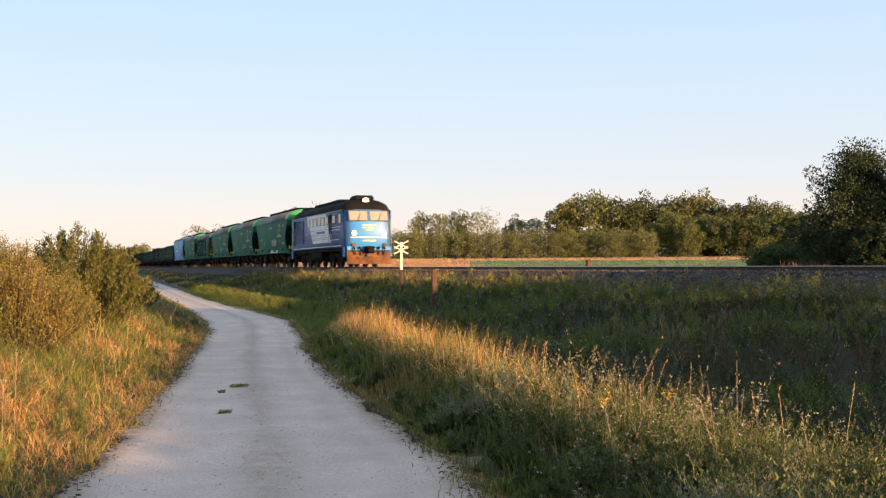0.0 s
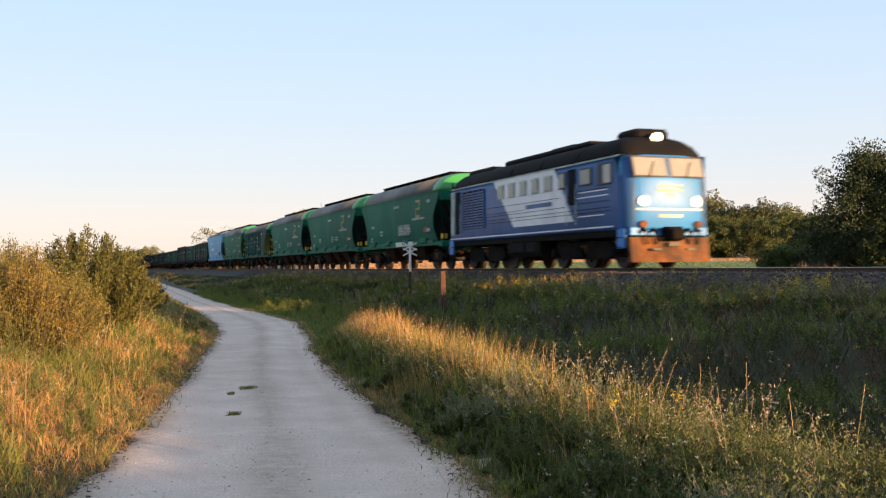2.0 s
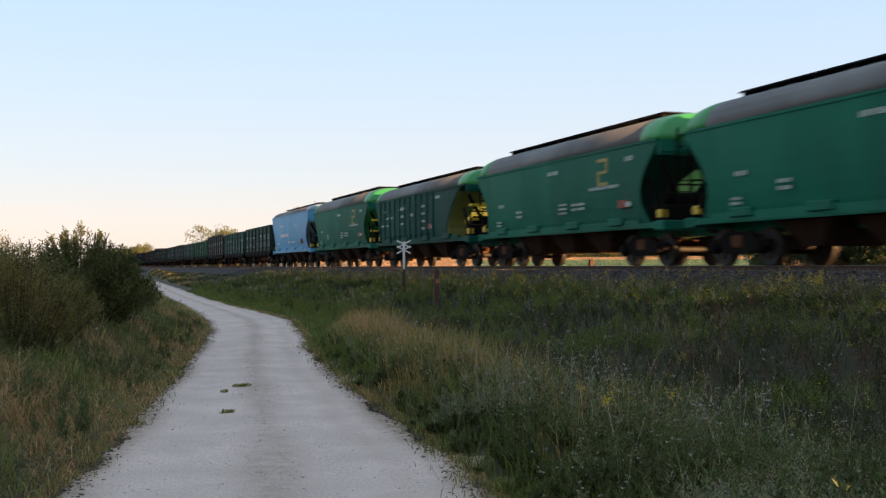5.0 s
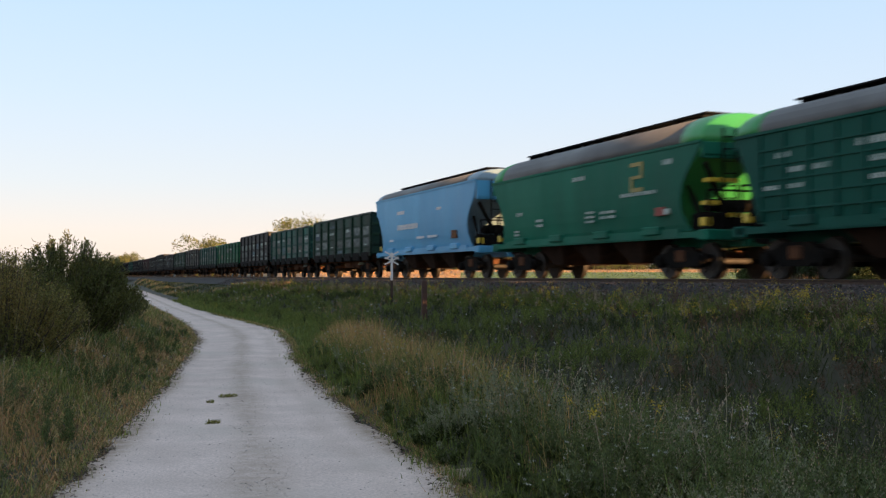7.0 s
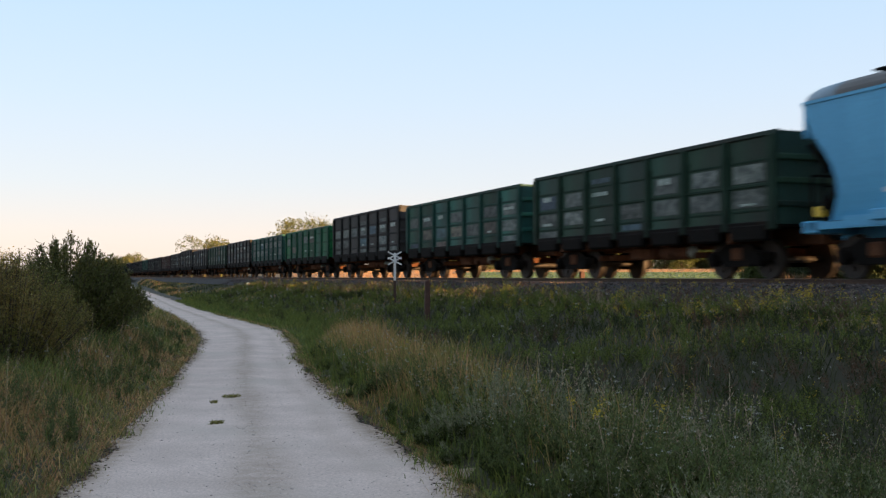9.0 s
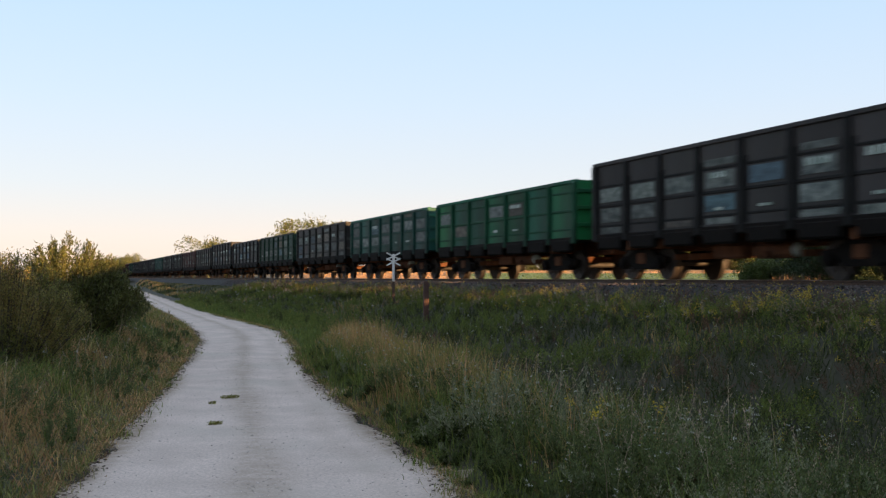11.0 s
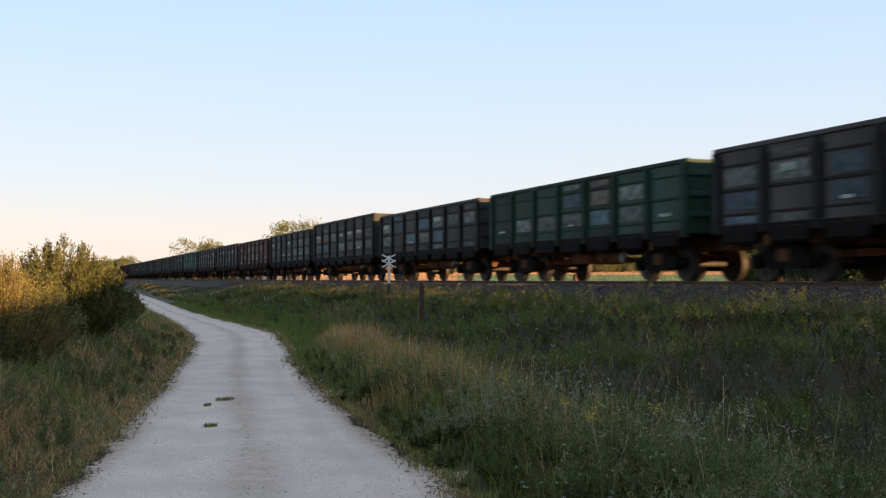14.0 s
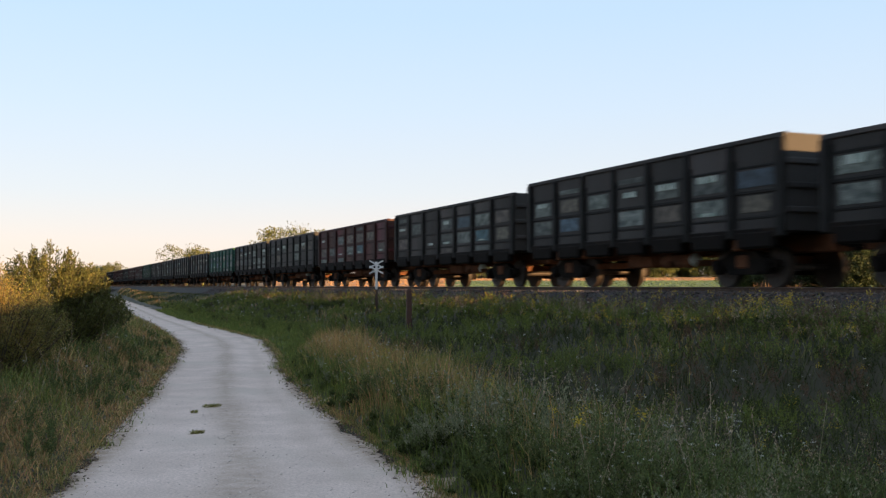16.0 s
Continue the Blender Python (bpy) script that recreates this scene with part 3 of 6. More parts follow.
        for z, a, b in ((2.52, -1.30, -0.35), (1.92, -1.36, -0.95), (1.62, -0.6, 0.5)) if steps and way > 0 and extra != "blue" else ():
            part("step_plate", cached(f"step_plate{way}{z}/step_plate", lambda: boxes((way * 6.38, a, z, way * 6.64, b, z + 0.11), bevel=0.01), YELLOW), YELLOW, h, "yellow step edge")

        def strut():
            return beam(bmesh.new(), (way * 6.2, -0.25, 1.3), (way * 6.66, -1.42, 3.0), 0.11)
        part("strut", cached(f"strut{way}/strut", strut, BLACK), BLACK, h)

        def brake_box():
            return boxes((way * 6.35, -1.40, 1.36, way * 6.6, -1.16, 1.6), bevel=0.03)
        part("brake_box", cached(f"brake_box{way}/brake_box", brake_box, YELLOW), YELLOW, h, "yellow brake gear")
        coupler(h, way * 6.78, way)
        bogie(h, way * 5.05, (-0.925, 0.925), 0.475, "bogie", True)
    if ribs:
        for i in range(11):
            x = -5.7 + i * 0.83
            for side in (-1, 1):
                part("rib", cached(f"hopper_rib{side}/rib", lambda: boxes((-0.05, side * 1.52, 1.35, 0.05, side * 1.61, 3.36), bevel=0.015), paint), paint, h).location.x = x
        for z in (1.6, 1.95, 2.3, 2.65, 3.0):
            part("stiffener", cached(f"stiffener{z}/stiffener", lambda: boxes((-5.75, -1.59, z - 0.025, 2.65, -1.53, z + 0.025)), paint), paint, h)
    if extra != "blue":
        at = 1.95 if ribs else 4.55
        part("placard", boxes((at, -1.60, 1.72, at + 0.45, -1.52, 1.96), bevel=0.01), RED, h, "dull red hazard placard")
        part("placard_panel", boxes((at + 0.43, -1.60, 1.74, at + 0.67, -1.52, 1.9), bevel=0.01), FADED_WHITE, h, "pale placard half")
    if extra == "green":
        for a, b, c, d in ((3.30, 3.20, 3.95, 3.31), (3.83, 2.93, 3.95, 3.20), (3.30, 2.84, 3.95, 2.93), (3.30, 2.58, 3.42, 2.84), (3.30, 2.47, 3.95, 2.58)):
            part("emblem", boxes((a, -1.612, b, c, -1.57, d)), GOLD, h, "ochre painted emblem stroke")
        bar_text(h, ((3.7, 2.36, 1.9, 0.10), (0.2, 3.08, 0.8, 0.13), (-2.6, 1.75, 0.5, 0.09), (-2.6, 1.92, 0.5, 0.09), (2.0, 1.80, 0.9, 0.08), (2.0, 1.95, 0.9, 0.08),
                     (-4.2, 2.2, 0.5, 0.12), (0.9, 1.72, 0.55, 0.07), (0.9, 1.86, 0.6, 0.07), (0.9, 2.0, 0.55, 0.07), (-4.4, 1.62, 0.4, 0.07), (-4.4, 1.5, 0.45, 0.07), (5.2, 3.1, 0.5, 0.14)), -1.600, FADED_WHITE)
    elif extra == "blue":
        bar_text(h, ((-1.6, 2.28, 3.0, 0.24), (-2.6, 3.02, 1.1, 0.16), (2.6, 2.95, 0.6, 0.12), (0.2, 1.78, 1.0, 0.10), (1.8, 1.78, 1.2, 0.10), (-4.0, 1.75, 0.6, 0.10)), -1.600, WHITE)
        part("patch", boxes((4.0, -1.575, 1.66, 4.6, -1.50, 2.0)), RUST, h, "brown stained patch")
    elif extra == "ribs":
        bar_text(h, [(-5.3 + i * 0.83, 2.42, 0.5, 0.12) for i in (1, 2, 4)] + [(-2.0, 2.78, 1.2, 0.15), (3.2, 3.05, 0.6, 0.14), (-4.9, 2.78, 0.5, 0.12)] + [(-5.3 + i * 0.83, 2.06, 0.5, 0.10) for i in (0, 1, 4)] + [(1.2, z, 0.55, 0.12) for z in (1.72, 2.06, 2.42, 2.76)] + [(-0.5, 2.42, 0.6, 0.14)], -1.56, FADED_WHITE)
    return h


def gondola(offset, paint, height, rng):
    """An open-topped gondola: sheet walls stiffened by posts, a top rail, bottom hatches and two bogies."""
    words = {"green": "bright green", "deep": "deep green", "teal": "faded teal", "soot": "sooty black", "grey": "weathered grey-brown", "rust": "red oxide"}[paint]
    g = vehicle("gondola_wagon", offset, f"{words} steel open gondola wagon with worn stencils", "wagon", "open gondola wagons")
    pm, top, L, W = GON[paint], height, 6.36, 1.50
    key = f"{top:.2f}"
    post_paint = GON_POST[paint]
    for side in (-1, 1):
        part("top_rail", cached(f"gt{key}{side}/top_rail", lambda: boxes((-L - 0.04, side * W - 0.07, top - 0.12, L + 0.04, side * W + 0.09, top), bevel=0.02), pm), pm, g)
        part("side_sill", cached(f"gs{side}/side_sill", lambda: boxes((-L, side * W - 0.08, 1.13, L, side * W + 0.07, 1.36), bevel=0.02), BLACK), BLACK, g)
        for i in range(8):
            x = -L + 0.1 + i * (2 * L - 0.2) / 7
            w = 0.10 if 0 < i < 7 else 0.14
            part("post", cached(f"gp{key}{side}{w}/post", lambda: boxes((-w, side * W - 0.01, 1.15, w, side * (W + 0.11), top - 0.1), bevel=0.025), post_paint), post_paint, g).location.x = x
        for i in range(7):
            x = -L + 0.1 + (i + 0.5) * (2 * L - 0.2) / 7

            wide = (2 * L - 0.2) / 14
            part("wall_panel", cached(f"gw{key}{side}/wall_panel", lambda: boxes((-wide, side * W - 0.02, 1.28, wide, side * W + 0.02, top - 0.08)), pm), pm, g).location.x = x

            def pressing():
                bm = bmesh.new()
                for z in (1.62, 2.82):
                    box(bm, -0.66, side * W - 0.01, z - 0.035, 0.66, side * (W + 0.035), z + 0.035, bevel=0.015)
                box(bm, -0.80, side * W - 0.01, 2.18, 0.80, side * (W + 0.05), 2.27, bevel=0.015)
                for sx in (-0.73, 0.73):
                    box(bm, sx - 0.06, side * W - 0.01, 1.40, sx + 0.06, side * (W + 0.03), 3.02, bevel=0.012)
                return bm
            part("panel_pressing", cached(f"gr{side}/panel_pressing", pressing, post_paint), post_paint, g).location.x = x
            part("bottom_hatch", cached(f"gh{side}/bottom_hatch", lambda: boxes((-0.66, side * (W + 0.11), 0.90, 0.66, side * (W - 0.12), 1.30), bevel=0.05), BLACK), BLACK, g).location.x = x
    for way in (-1, 1):
        part("end_wall", cached(f"ge{key}{way}/end_wall", lambda: boxes((way * L - 0.03, -W, 1.28, way * L + 0.03, W, top - 0.02)), pm), pm, g)
        for z in (1.75, 2.3, 2.85):
            part("end_rib", cached(f"gb{way}{z}/end_rib", lambda: boxes((way * L, -W, z - 0.07, way * (L + 0.09), W, z + 0.07), bevel=0.02), pm), pm, g)
        coupler(g, way * 6.38, way)
        bogie(g, way * 4.33, (-0.925, 0.925), 0.475, "bogie", len(VEHICLES) < 14)
    part("floor_plate", cached("gf/floor_plate", lambda: boxes((-L, -W, 1.24, L, W, 1.30)), BLACK), BLACK, g)

    part("centre_sill", cached("gc/centre_sill", lambda: boxes((-6.5, -0.28, 0.82, 6.5, 0.28, 1.24), bevel=0.02), UNDER_RUST), UNDER_RUST, g, "rusty centre sill")
    for k in range(7):
        part("cross_bearer", cached("gx/cross_bearer", lambda: boxes((-0.08, -1.45, 0.86, 0.08, 1.45, 1.24), bevel=0.015), UNDER_RUST), UNDER_RUST, g, "rusty cross bearer").location.x = -4.5 + k * 1.5
    part("brake_box", cached("gk/brake_box", lambda: boxes((-1.2, -0.9, 0.55, 0.1, -0.5, 0.92), bevel=0.05), UNDER_RUST), UNDER_RUST, g, "rusty brake gear box")
    tank = part("air_reservoir", cached("ga/air_reservoir", lambda: tube(bmesh.new(), (0.6, -0.8, 0.72), (2.0, -0.8, 0.72), 0.2, 12), UNDER_RUST), UNDER_RUST, g, "rusty air reservoir")
    # front cap coloured pale for the sun that falls on it
    part("tank_end", cached("gae/tank_end", lambda: tube(bmesh.new(), (2.0, -0.8, 0.72), (2.06, -0.8, 0.72), 0.185, 12, 0.09), FADED_WHITE), FADED_WHITE, tank, "pale domed tank end")

    def rigging():
        bm = bmesh.new()
        for x in (-2.6, -1.9, 1.2, 2.5):
            beam(bm, (x, -1.1, 0.62), (x + 0.25, 1.1, 0.70), 0.07, 0.16)
        for y in (-0.45, 0.45):
            beam(bm, (-3.0, y, 0.66), (3.0, y, 0.66), 0.05)
        return bm
    part("brake_rigging", cached("gbr/brake_rigging", rigging, UNDER_RUST), UNDER_RUST, g, "rusty brake levers and rods")
    # worn lettering and repainted panels
    rows = []
    for i in range(7):
        x = -L + 0.1 + (i + 0.5) * (2 * L - 0.2) / 7
        if rng.rand() < 0.3:
            rows.append((x, 2.50 + rng.uniform(0, 0.1), rng.uniform(0.5, 0.95), rng.uniform(0.10, 0.2)))
        if rng.rand() < 0.3:
            rows.append((x, 1.75, rng.uniform(0.3, 0.7), rng.uniform(0.05, 0.1)))
        for z0, z1 in ((1.36, 1.56), (1.70, 2.14), (2.30, 2.74), (2.88, 3.06)):
            if rng.rand() < (0.72 if 1.6 < z0 < 2.5 else 0.3) * (0.45 if paint == "green" else 1.0):
                w = rng.uniform(0.50, 0.64)
                bm = boxes((x - w, -W - 0.032, z0 + rng.uniform(0, 0.05), x + w, -W - 0.015, min(z1, top - 0.14)), bevel=0.006)
                part("scuffed_patch", bm, SCUFFED[0 if rng.rand() < 0.6 else rng.randint(1, 3)], g, "scuffed patch of paler paint")
    bar_text(g, rows, -W - 0.056, FADED_WHITE)
    return g


def build_wagons():
    greens = "dark green paint with ochre emblem, grey-roofed covered hopper wagon"
    kinds = ("blue", "green", "ribs", "green", "green", "green")
    for i, k in enumerate(kinds):
        off = 14.72 * (i + 0.5) - (0.28 if k == "blue" else 0.0)
        if k == "blue":
            hopper(off, HOPPER_BLUE, END_BLUE_SUNLIT, "sky blue grey-roofed covered hopper wagon with white lettering", extra="blue", zc=3.88, slope_paint=END_BLUE_SUNLIT)
        elif k == "ribs":
            hopper(off, HOPPER_DARK, HOPPER_SUNLIT, "dark green ribbed covered hopper wagon with stencils", ribs=True, extra="ribs", zc=3.42, crest=4.18, slope_paint=OCHRE_SUNLIT)
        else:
            # slopes painted dark as shade, only one of them as sunlit
            h = hopper(off, HOPPER_GREEN, HOPPER_SUNLIT, "green grey-roofed covered hopper wagon with ochre emblem", slope_paint=HOPPER_SUNLIT if i == 1 else HOPPER_DARK, steps=i == 1)
            if i == 5:
                part("scrawl", boxes((0.4, -1.585, 1.66, 2.3, -1.5, 2.2), bevel=0.01), GRAFFITI, h, "smeared pinkish grey scrawl")
                part("white_patch", boxes((-0.2, -1.535, 1.12, 2.6, -1.46, 1.34), bevel=0.01), WHITE, h, "white painted sill patch")
    rng = np.random.RandomState(12)
    order = "deep teal soot green teal grey deep soot soot grey rust soot grey teal soot soot grey soot deep rust rust soot rust rust grey soot deep rust grey soot".split()
    for i, c in enumerate(order):
        gondola(-13.92 * (i + 0.5), c, {0: 3.48, 1: 3.40, 2: 3.56, 3: 3.22, 4: 3.22, 5: 3.30, 6: 3.24, 7: 3.24, 8: 3.50, 9: 3.32, 10: 3.26}.get(i, 3.32), rng)


build_wagons()
# ---- the locomotive ----
def locomotive():
    off = 96.4
    v = vehicle("diesel_locomotive", off, "blue and white diesel locomotive with lit headlamps", "locomotive")
    F = 8.42

    def hull(z0, z1, levels, mat_, name, label=""):
        bm = bmesh.new()
        loft(bm, [plan_ring(z, -f + 0.02, f, w, r, 5) for z, f, w, r in levels])
        return part(name, bm, mat_, v, label, True)

    body = hull(0, 0, ((1.22, F - 0.05, 1.45, 0.30), (1.30, F, 1.475, 0.32), (2.2, F, 1.475, 0.34), (2.78, F - 0.02, 1.475, 0.36), (3.25, F - 0.16, 1.475, 0.40), (3.62, F - 0.28, 1.465, 0.44)), LOCO_NAVY, "body")
    # blue cab front wrapped round the nose
    bm = bmesh.new()
    for sgn in (1,):
        rings = []
        for z, f, w, r in ((1.20, F - 0.035, 1.465, 0.30), (1.30, F + 0.015, 1.49, 0.32), (2.2, F + 0.015, 1.49, 0.34), (2.78, F - 0.005, 1.49, 0.36), (2.9, F - 0.03, 1.49, 0.36), (3.25, F - 0.145, 1.49, 0.40), (3.62, F - 0.265, 1.48, 0.44)):
            ring = [(x + 0.16 * max(0.0, 1 - (y / w) ** 2) * (x > 8.2) - 0.06 * (x > 8.2), y, z) for x, y, z in plan_ring(z, 7.55, f, w, r + 0.15, 6)]
            # a bulging nose: extra points across the front
            a, b = ring[-1], ring[0]
            for k in range(1, 8):
                yy = a[1] + (b[1] - a[1]) * k / 8
                ring.append((f - 0.06 + 0.16 * (1 - (yy / w) ** 2), yy, z))
            rings.append(ring)
        loft(bm, rings)
    part("cab_front", bm, LOCO_BLUE, v, "bright blue cab front", True)
    hull(0, 0, ((3.60, F - 0.25, 1.49, 0.44), (3.72, F - 0.30, 1.47, 0.46), (3.95, F - 0.45, 1.36, 0.5), (4.15, F - 0.68, 1.15, 0.55), (4.28, F - 0.95, 0.85, 0.55), (4.35, F - 1.3, 0.45, 0.4)), LOCO_ROOF, "roof", "dark rounded roof")
    # roof gear
    part("roof_cowl", boxes((6.1, -0.62, 4.2, 7.45, 0.62, 4.58), bevel=0.12), LOCO_ROOF, v)
    part("roof_fan", boxes((-3.2, -0.85, 4.25, 4.6, 0.85, 4.48), bevel=0.08), LOCO_ROOF, v)
    part("exhaust", boxes((0.6, -0.5, 4.42, 2.6, 0.5, 4.60), bevel=0.06), LOCO_ROOF, v)
    part("roof_radiator", boxes((-7.2, -0.95, 4.18, -4.2, 0.95, 4.36), bevel=0.06), LOCO_ROOF, v)
    bm = bmesh.new()
    for i in range(12):
        beam(bm, (-7.0 + i * 0.24, -0.95, 4.37), (-7.0 + i * 0.24, 0.95, 4.37), 0.05)
    part("roof_grille", bm, LOCO_ROOF, v)
    for x in (-1.0, 1.9, 4.9):
        bm = bmesh.new()
        arc = [(1.50 * math.cos(u), 3.66 + 0.70 * math.sin(u)) for u in np.linspace(0.06, math.pi - 0.06, 13)]
        for a, b in zip(arc, arc[1:]):
            beam(bm, (x, a[0], a[1]), (x, b[0], b[1]), 0.06, 0.03)
        part("roof_seam", bm, LOCO_ROOF, v)
    # headlamps
    def lamp(y, z, r, x, name):
        bm = bmesh.new()
        tube(bm, (x - 0.3, y, z), (x + 0.08, y, z), r * 1.22, 20)
        h = part(name, bm, RUBBER, v, "dark lamp housing")
        bm = bmesh.new()
        tube(bm, (x + 0.08, y, z), (x + 0.11, y, z), r * 1.15, 20)
        part("bezel", bm, CHROME, h)
        bm = bmesh.new()
        bmesh.ops.create_uvsphere(bm, u_segments=16, v_segments=8, radius=r, matrix=Matrix.Translation((x + 0.09, y, z)) @ Matrix.Diagonal((0.35, 1, 1, 1)))
        part("lens", bm, LAMP_GLOW, h, "glowing warm headlamp lens")

    lamp(0, 4.22, 0.17, 7.62, "top_headlamp")
    lamp(-0.93, 2.12, 0.145, F, "headlamp")
    lamp(0.93, 2.12, 0.145, F, "headlamp")
    # windscreens: sloping panes of pale glass
    for y0, y1 in ((-1.20, -0.08), (0.08, 1.20)):
        def sheet(grow, push, thick):
            bm = bmesh.new()
            def q(z, dx):
                return F - 0.06 - (z - 3.25) * 0.33 + dx
            a, b, lo, hi = y0 - grow, y1 + grow, 2.93 - grow, 3.52 + grow
            rings = []
            for dx in (push, push + thick):
                rings.append([(q(lo, dx), a, lo), (q(lo, dx), b, lo), (q(hi, dx), b, hi), (q(hi, dx), a, hi)])
            loft(bm, rings)
            return bm
        fr = part("windscreen_frame", sheet(0.05, 0.0, 0.025), RUBBER, v, "dark rubber windscreen seal")
        part("windscreen", sheet(0.0, 0.012, 0.022), PANE, fr, "pale reflecting windscreen")
        bm = bmesh.new()
        beam(bm, (F + 0.16, (y0 + y1) / 2 - 0.1, 2.86), (F - 0.05, (y0 + y1) / 2 + 0.15, 3.40), 0.02)
        part("wiper", bm, RUBBER, v)
    bm = bmesh.new()
    for k in range(12):
        ya, yb = -1.14 + 0.19 * k, -1.14 + 0.19 * (k + 1)
        beam(bm, (F - 0.04 + 0.16 * (1 - (ya / 1.49) ** 2), ya, 1.86), (F - 0.04 + 0.16 * (1 - (yb / 1.49) ** 2), yb, 1.86), 0.02, 0.06)
    part("nose_band", bm, WHITE, v, "white band across the nose")
    # emblem on the nose as plain shapes
    part("nose_emblem", boxes((F + 0.05, -0.45, 2.42, F + 0.115, 0.45, 2.52), (F + 0.05, -0.42, 2.58, F + 0.115, 0.42, 2.66), (F + 0.05, -0.2, 2.28, F + 0.12, 0.2, 2.38)), FADED_WHITE, v, "polished metal emblem")
    part("number_plate", boxes((F + 0.05, -0.42, 1.60, F + 0.115, 0.42, 1.70)), FADED_WHITE, v, "pale plate bar")
    # buffer beam, coupler gear and plough
    part("buffer_beam", boxes((F - 0.3, -1.36, 1.02, F + 0.02, 1.36, 1.30), bevel=0.03), LOCO_BLUE, v)
    bm = boxes((F - 0.1, -0.28, 0.86, F + 0.42, 0.28, 1.30), (F + 0.36, -0.22, 0.88, F + 0.62, 0.2, 1.24), bevel=0.05)
    part("coupler", bm, BLACK, v)
    for y in (-0.95, -0.6, 0.6, 0.95):
        bm = tube(bmesh.new(), (F, y, 1.25), (F + 0.22, y, 1.15), 0.06, 8)
        tube(bm, (F + 0.2, y, 1.15), (F + 0.22, y * 0.9, 0.75), 0.035, 8)
        part("brake_hose", bm, BLACK, v, "black rubber brake hose")
    for y in (-0.95, 0.95):
        bm = bmesh.new()
        tube(bm, (F, y, 1.38), (F + 0.16, y, 1.38), 0.12, 12)
        part("hose_valve", bm, RUST, v, "rusty valve housing")
    bm = bmesh.new()
    loft(bm, [[(F + 0.12, -1.35, 0.18), (F + 0.42, 0, 0.18), (F + 0.12, 1.35, 0.18), (F - 0.1, 1.35, 0.18), (F - 0.1, -1.35, 0.18)],
              [(F + 0.02, -1.38, 0.98), (F + 0.14, 0, 0.98), (F + 0.02, 1.38, 0.98), (F - 0.1, 1.38, 0.98), (F - 0.1, -1.38, 0.98)]])
    part("snow_plough", bm, RUST, v, "rusty orange snow plough")
    # dark blocks painted in place of shaded openings in the plough
    part("plough_slots", boxes((F + 0.10, -0.75, 0.55, F + 0.30, -0.45, 0.62), (F + 0.10, 0.45, 0.55, F + 0.30, 0.75, 0.62), (F + 0.2, -0.2, 0.68, F + 0.33, 0.2, 0.8)), RUBBER, v)
    coupler(v, -7.65, -1)
    # side livery, windows, doors and grilles
    for side in (-1, 1):
        y0, y1 = sorted((side * 1.472, side * 1.484))
        bm = bmesh.new()
        quad = ((-2.85, 3.58), (3.1, 3.58), (4.65, 1.62), (-0.7, 1.62))
        loft(bm, [[(x, y0, z) for x, z in quad], [(x, y1, z) for x, z in quad]])
        part("pale_livery_panel", bm, LOCO_PALE, v, "pale grey-white livery panel")
        y2 = side * 1.490
        for z, a, b in ((2.38, 4.9, 7.2), (2.56, 5.1, 7.2), (1.74, 5.0, 6.9)):
            part("lettering", boxes((a, min(y1, y2), z, b, max(y1, y2), z + 0.035)), LOCO_PALE, v, "thin pale lettering line")
        part("livery_lettering", boxes((0.5, min(side * 1.48, side * 1.491), 2.26, 2.9, max(side * 1.48, side * 1.491), 2.42)), LOCO_NAVY, v, "dark lettering bar")
        part("lower_stripe", boxes((-8.2, min(side * 1.47, side * 1.487), 1.32, 7.5, max(side * 1.47, side * 1.487), 1.37)), LOCO_PALE, v, "thin pale lower stripe")
        for z, a, b in ((1.86, -3.6, 7.3), (1.98, -3.6, 7.3), (2.14, -3.6, 4.0), (2.24, -3.6, 0.3), (2.50, -3.6, 3.6), (2.62, 4.6, 7.3), (2.20, 4.9, 7.3)):
            part("side_rib", boxes((a, min(side * 1.479, side * 1.496), z, b, max(side * 1.479, side * 1.496), z + 0.016)), LOCO_ROOF, v, "thin dark rib line along the side")
        bm = bmesh.new()
        box(bm, -8.1, side * 1.47 - 0.02, 1.52, -7.6, side * 1.47 + 0.02, 3.5)
        part("rear_corner", bm, FADED_WHITE, v, "pale rear corner panel")
        for x, w in ((-2.0, 0.54), (-0.85, 0.54), (0.3, 0.54), (1.45, 0.54), (2.6, 0.62), (3.78, 0.45), (5.65, 0.72)):
            fr = part("window_frame", boxes((x - w / 2 - 0.06, side * 1.485 - 0.03, 2.80, x + w / 2 + 0.06, side * 1.485 + 0.012, 3.40) if side < 0 else (x - w / 2 - 0.06, side * 1.485 - 0.012, 2.80, x + w / 2 + 0.06, side * 1.485 + 0.03, 3.40), bevel=0.01), RUBBER if x > 3 else FADED_WHITE, v)
            yy = side * 1.522
            part("window_pane", boxes((x - w / 2, yy - 0.008, 2.85, x + w / 2, yy + 0.008, 3.34)), DARK_PANE, fr, "dim greenish window pane")
        for x in (4.55, -7.15):
            part("side_door", boxes((x - 0.3, side * 1.485 - 0.02, 2.2 if x > 0 else 1.55, x + 0.3, side * 1.485 + 0.02, 3.45), bevel=0.015), LOCO_ROOF, v, "dark side door")
            bm = bmesh.new()
            for dx in (-0.38, 0.38):
                tube(bm, (x + dx, side * 1.53, 1.5), (x + dx, side * 1.53, 2.9), 0.018, 6)
            part("handrail", bm, FADED_WHITE, v)
        # cab side window: dark plate as the opening, pale colour as the warm reflection
        fr = part("cab_window_frame", boxes((6.5, side * 1.49 - 0.02, 2.72, 7.5, side * 1.49 + 0.02, 3.45), bevel=0.02), RUBBER, v)
        part("cab_window_pane", boxes((6.95, side * 1.515 - 0.008, 2.78, 7.44, side * 1.515 + 0.008, 3.38)), PANE, fr)
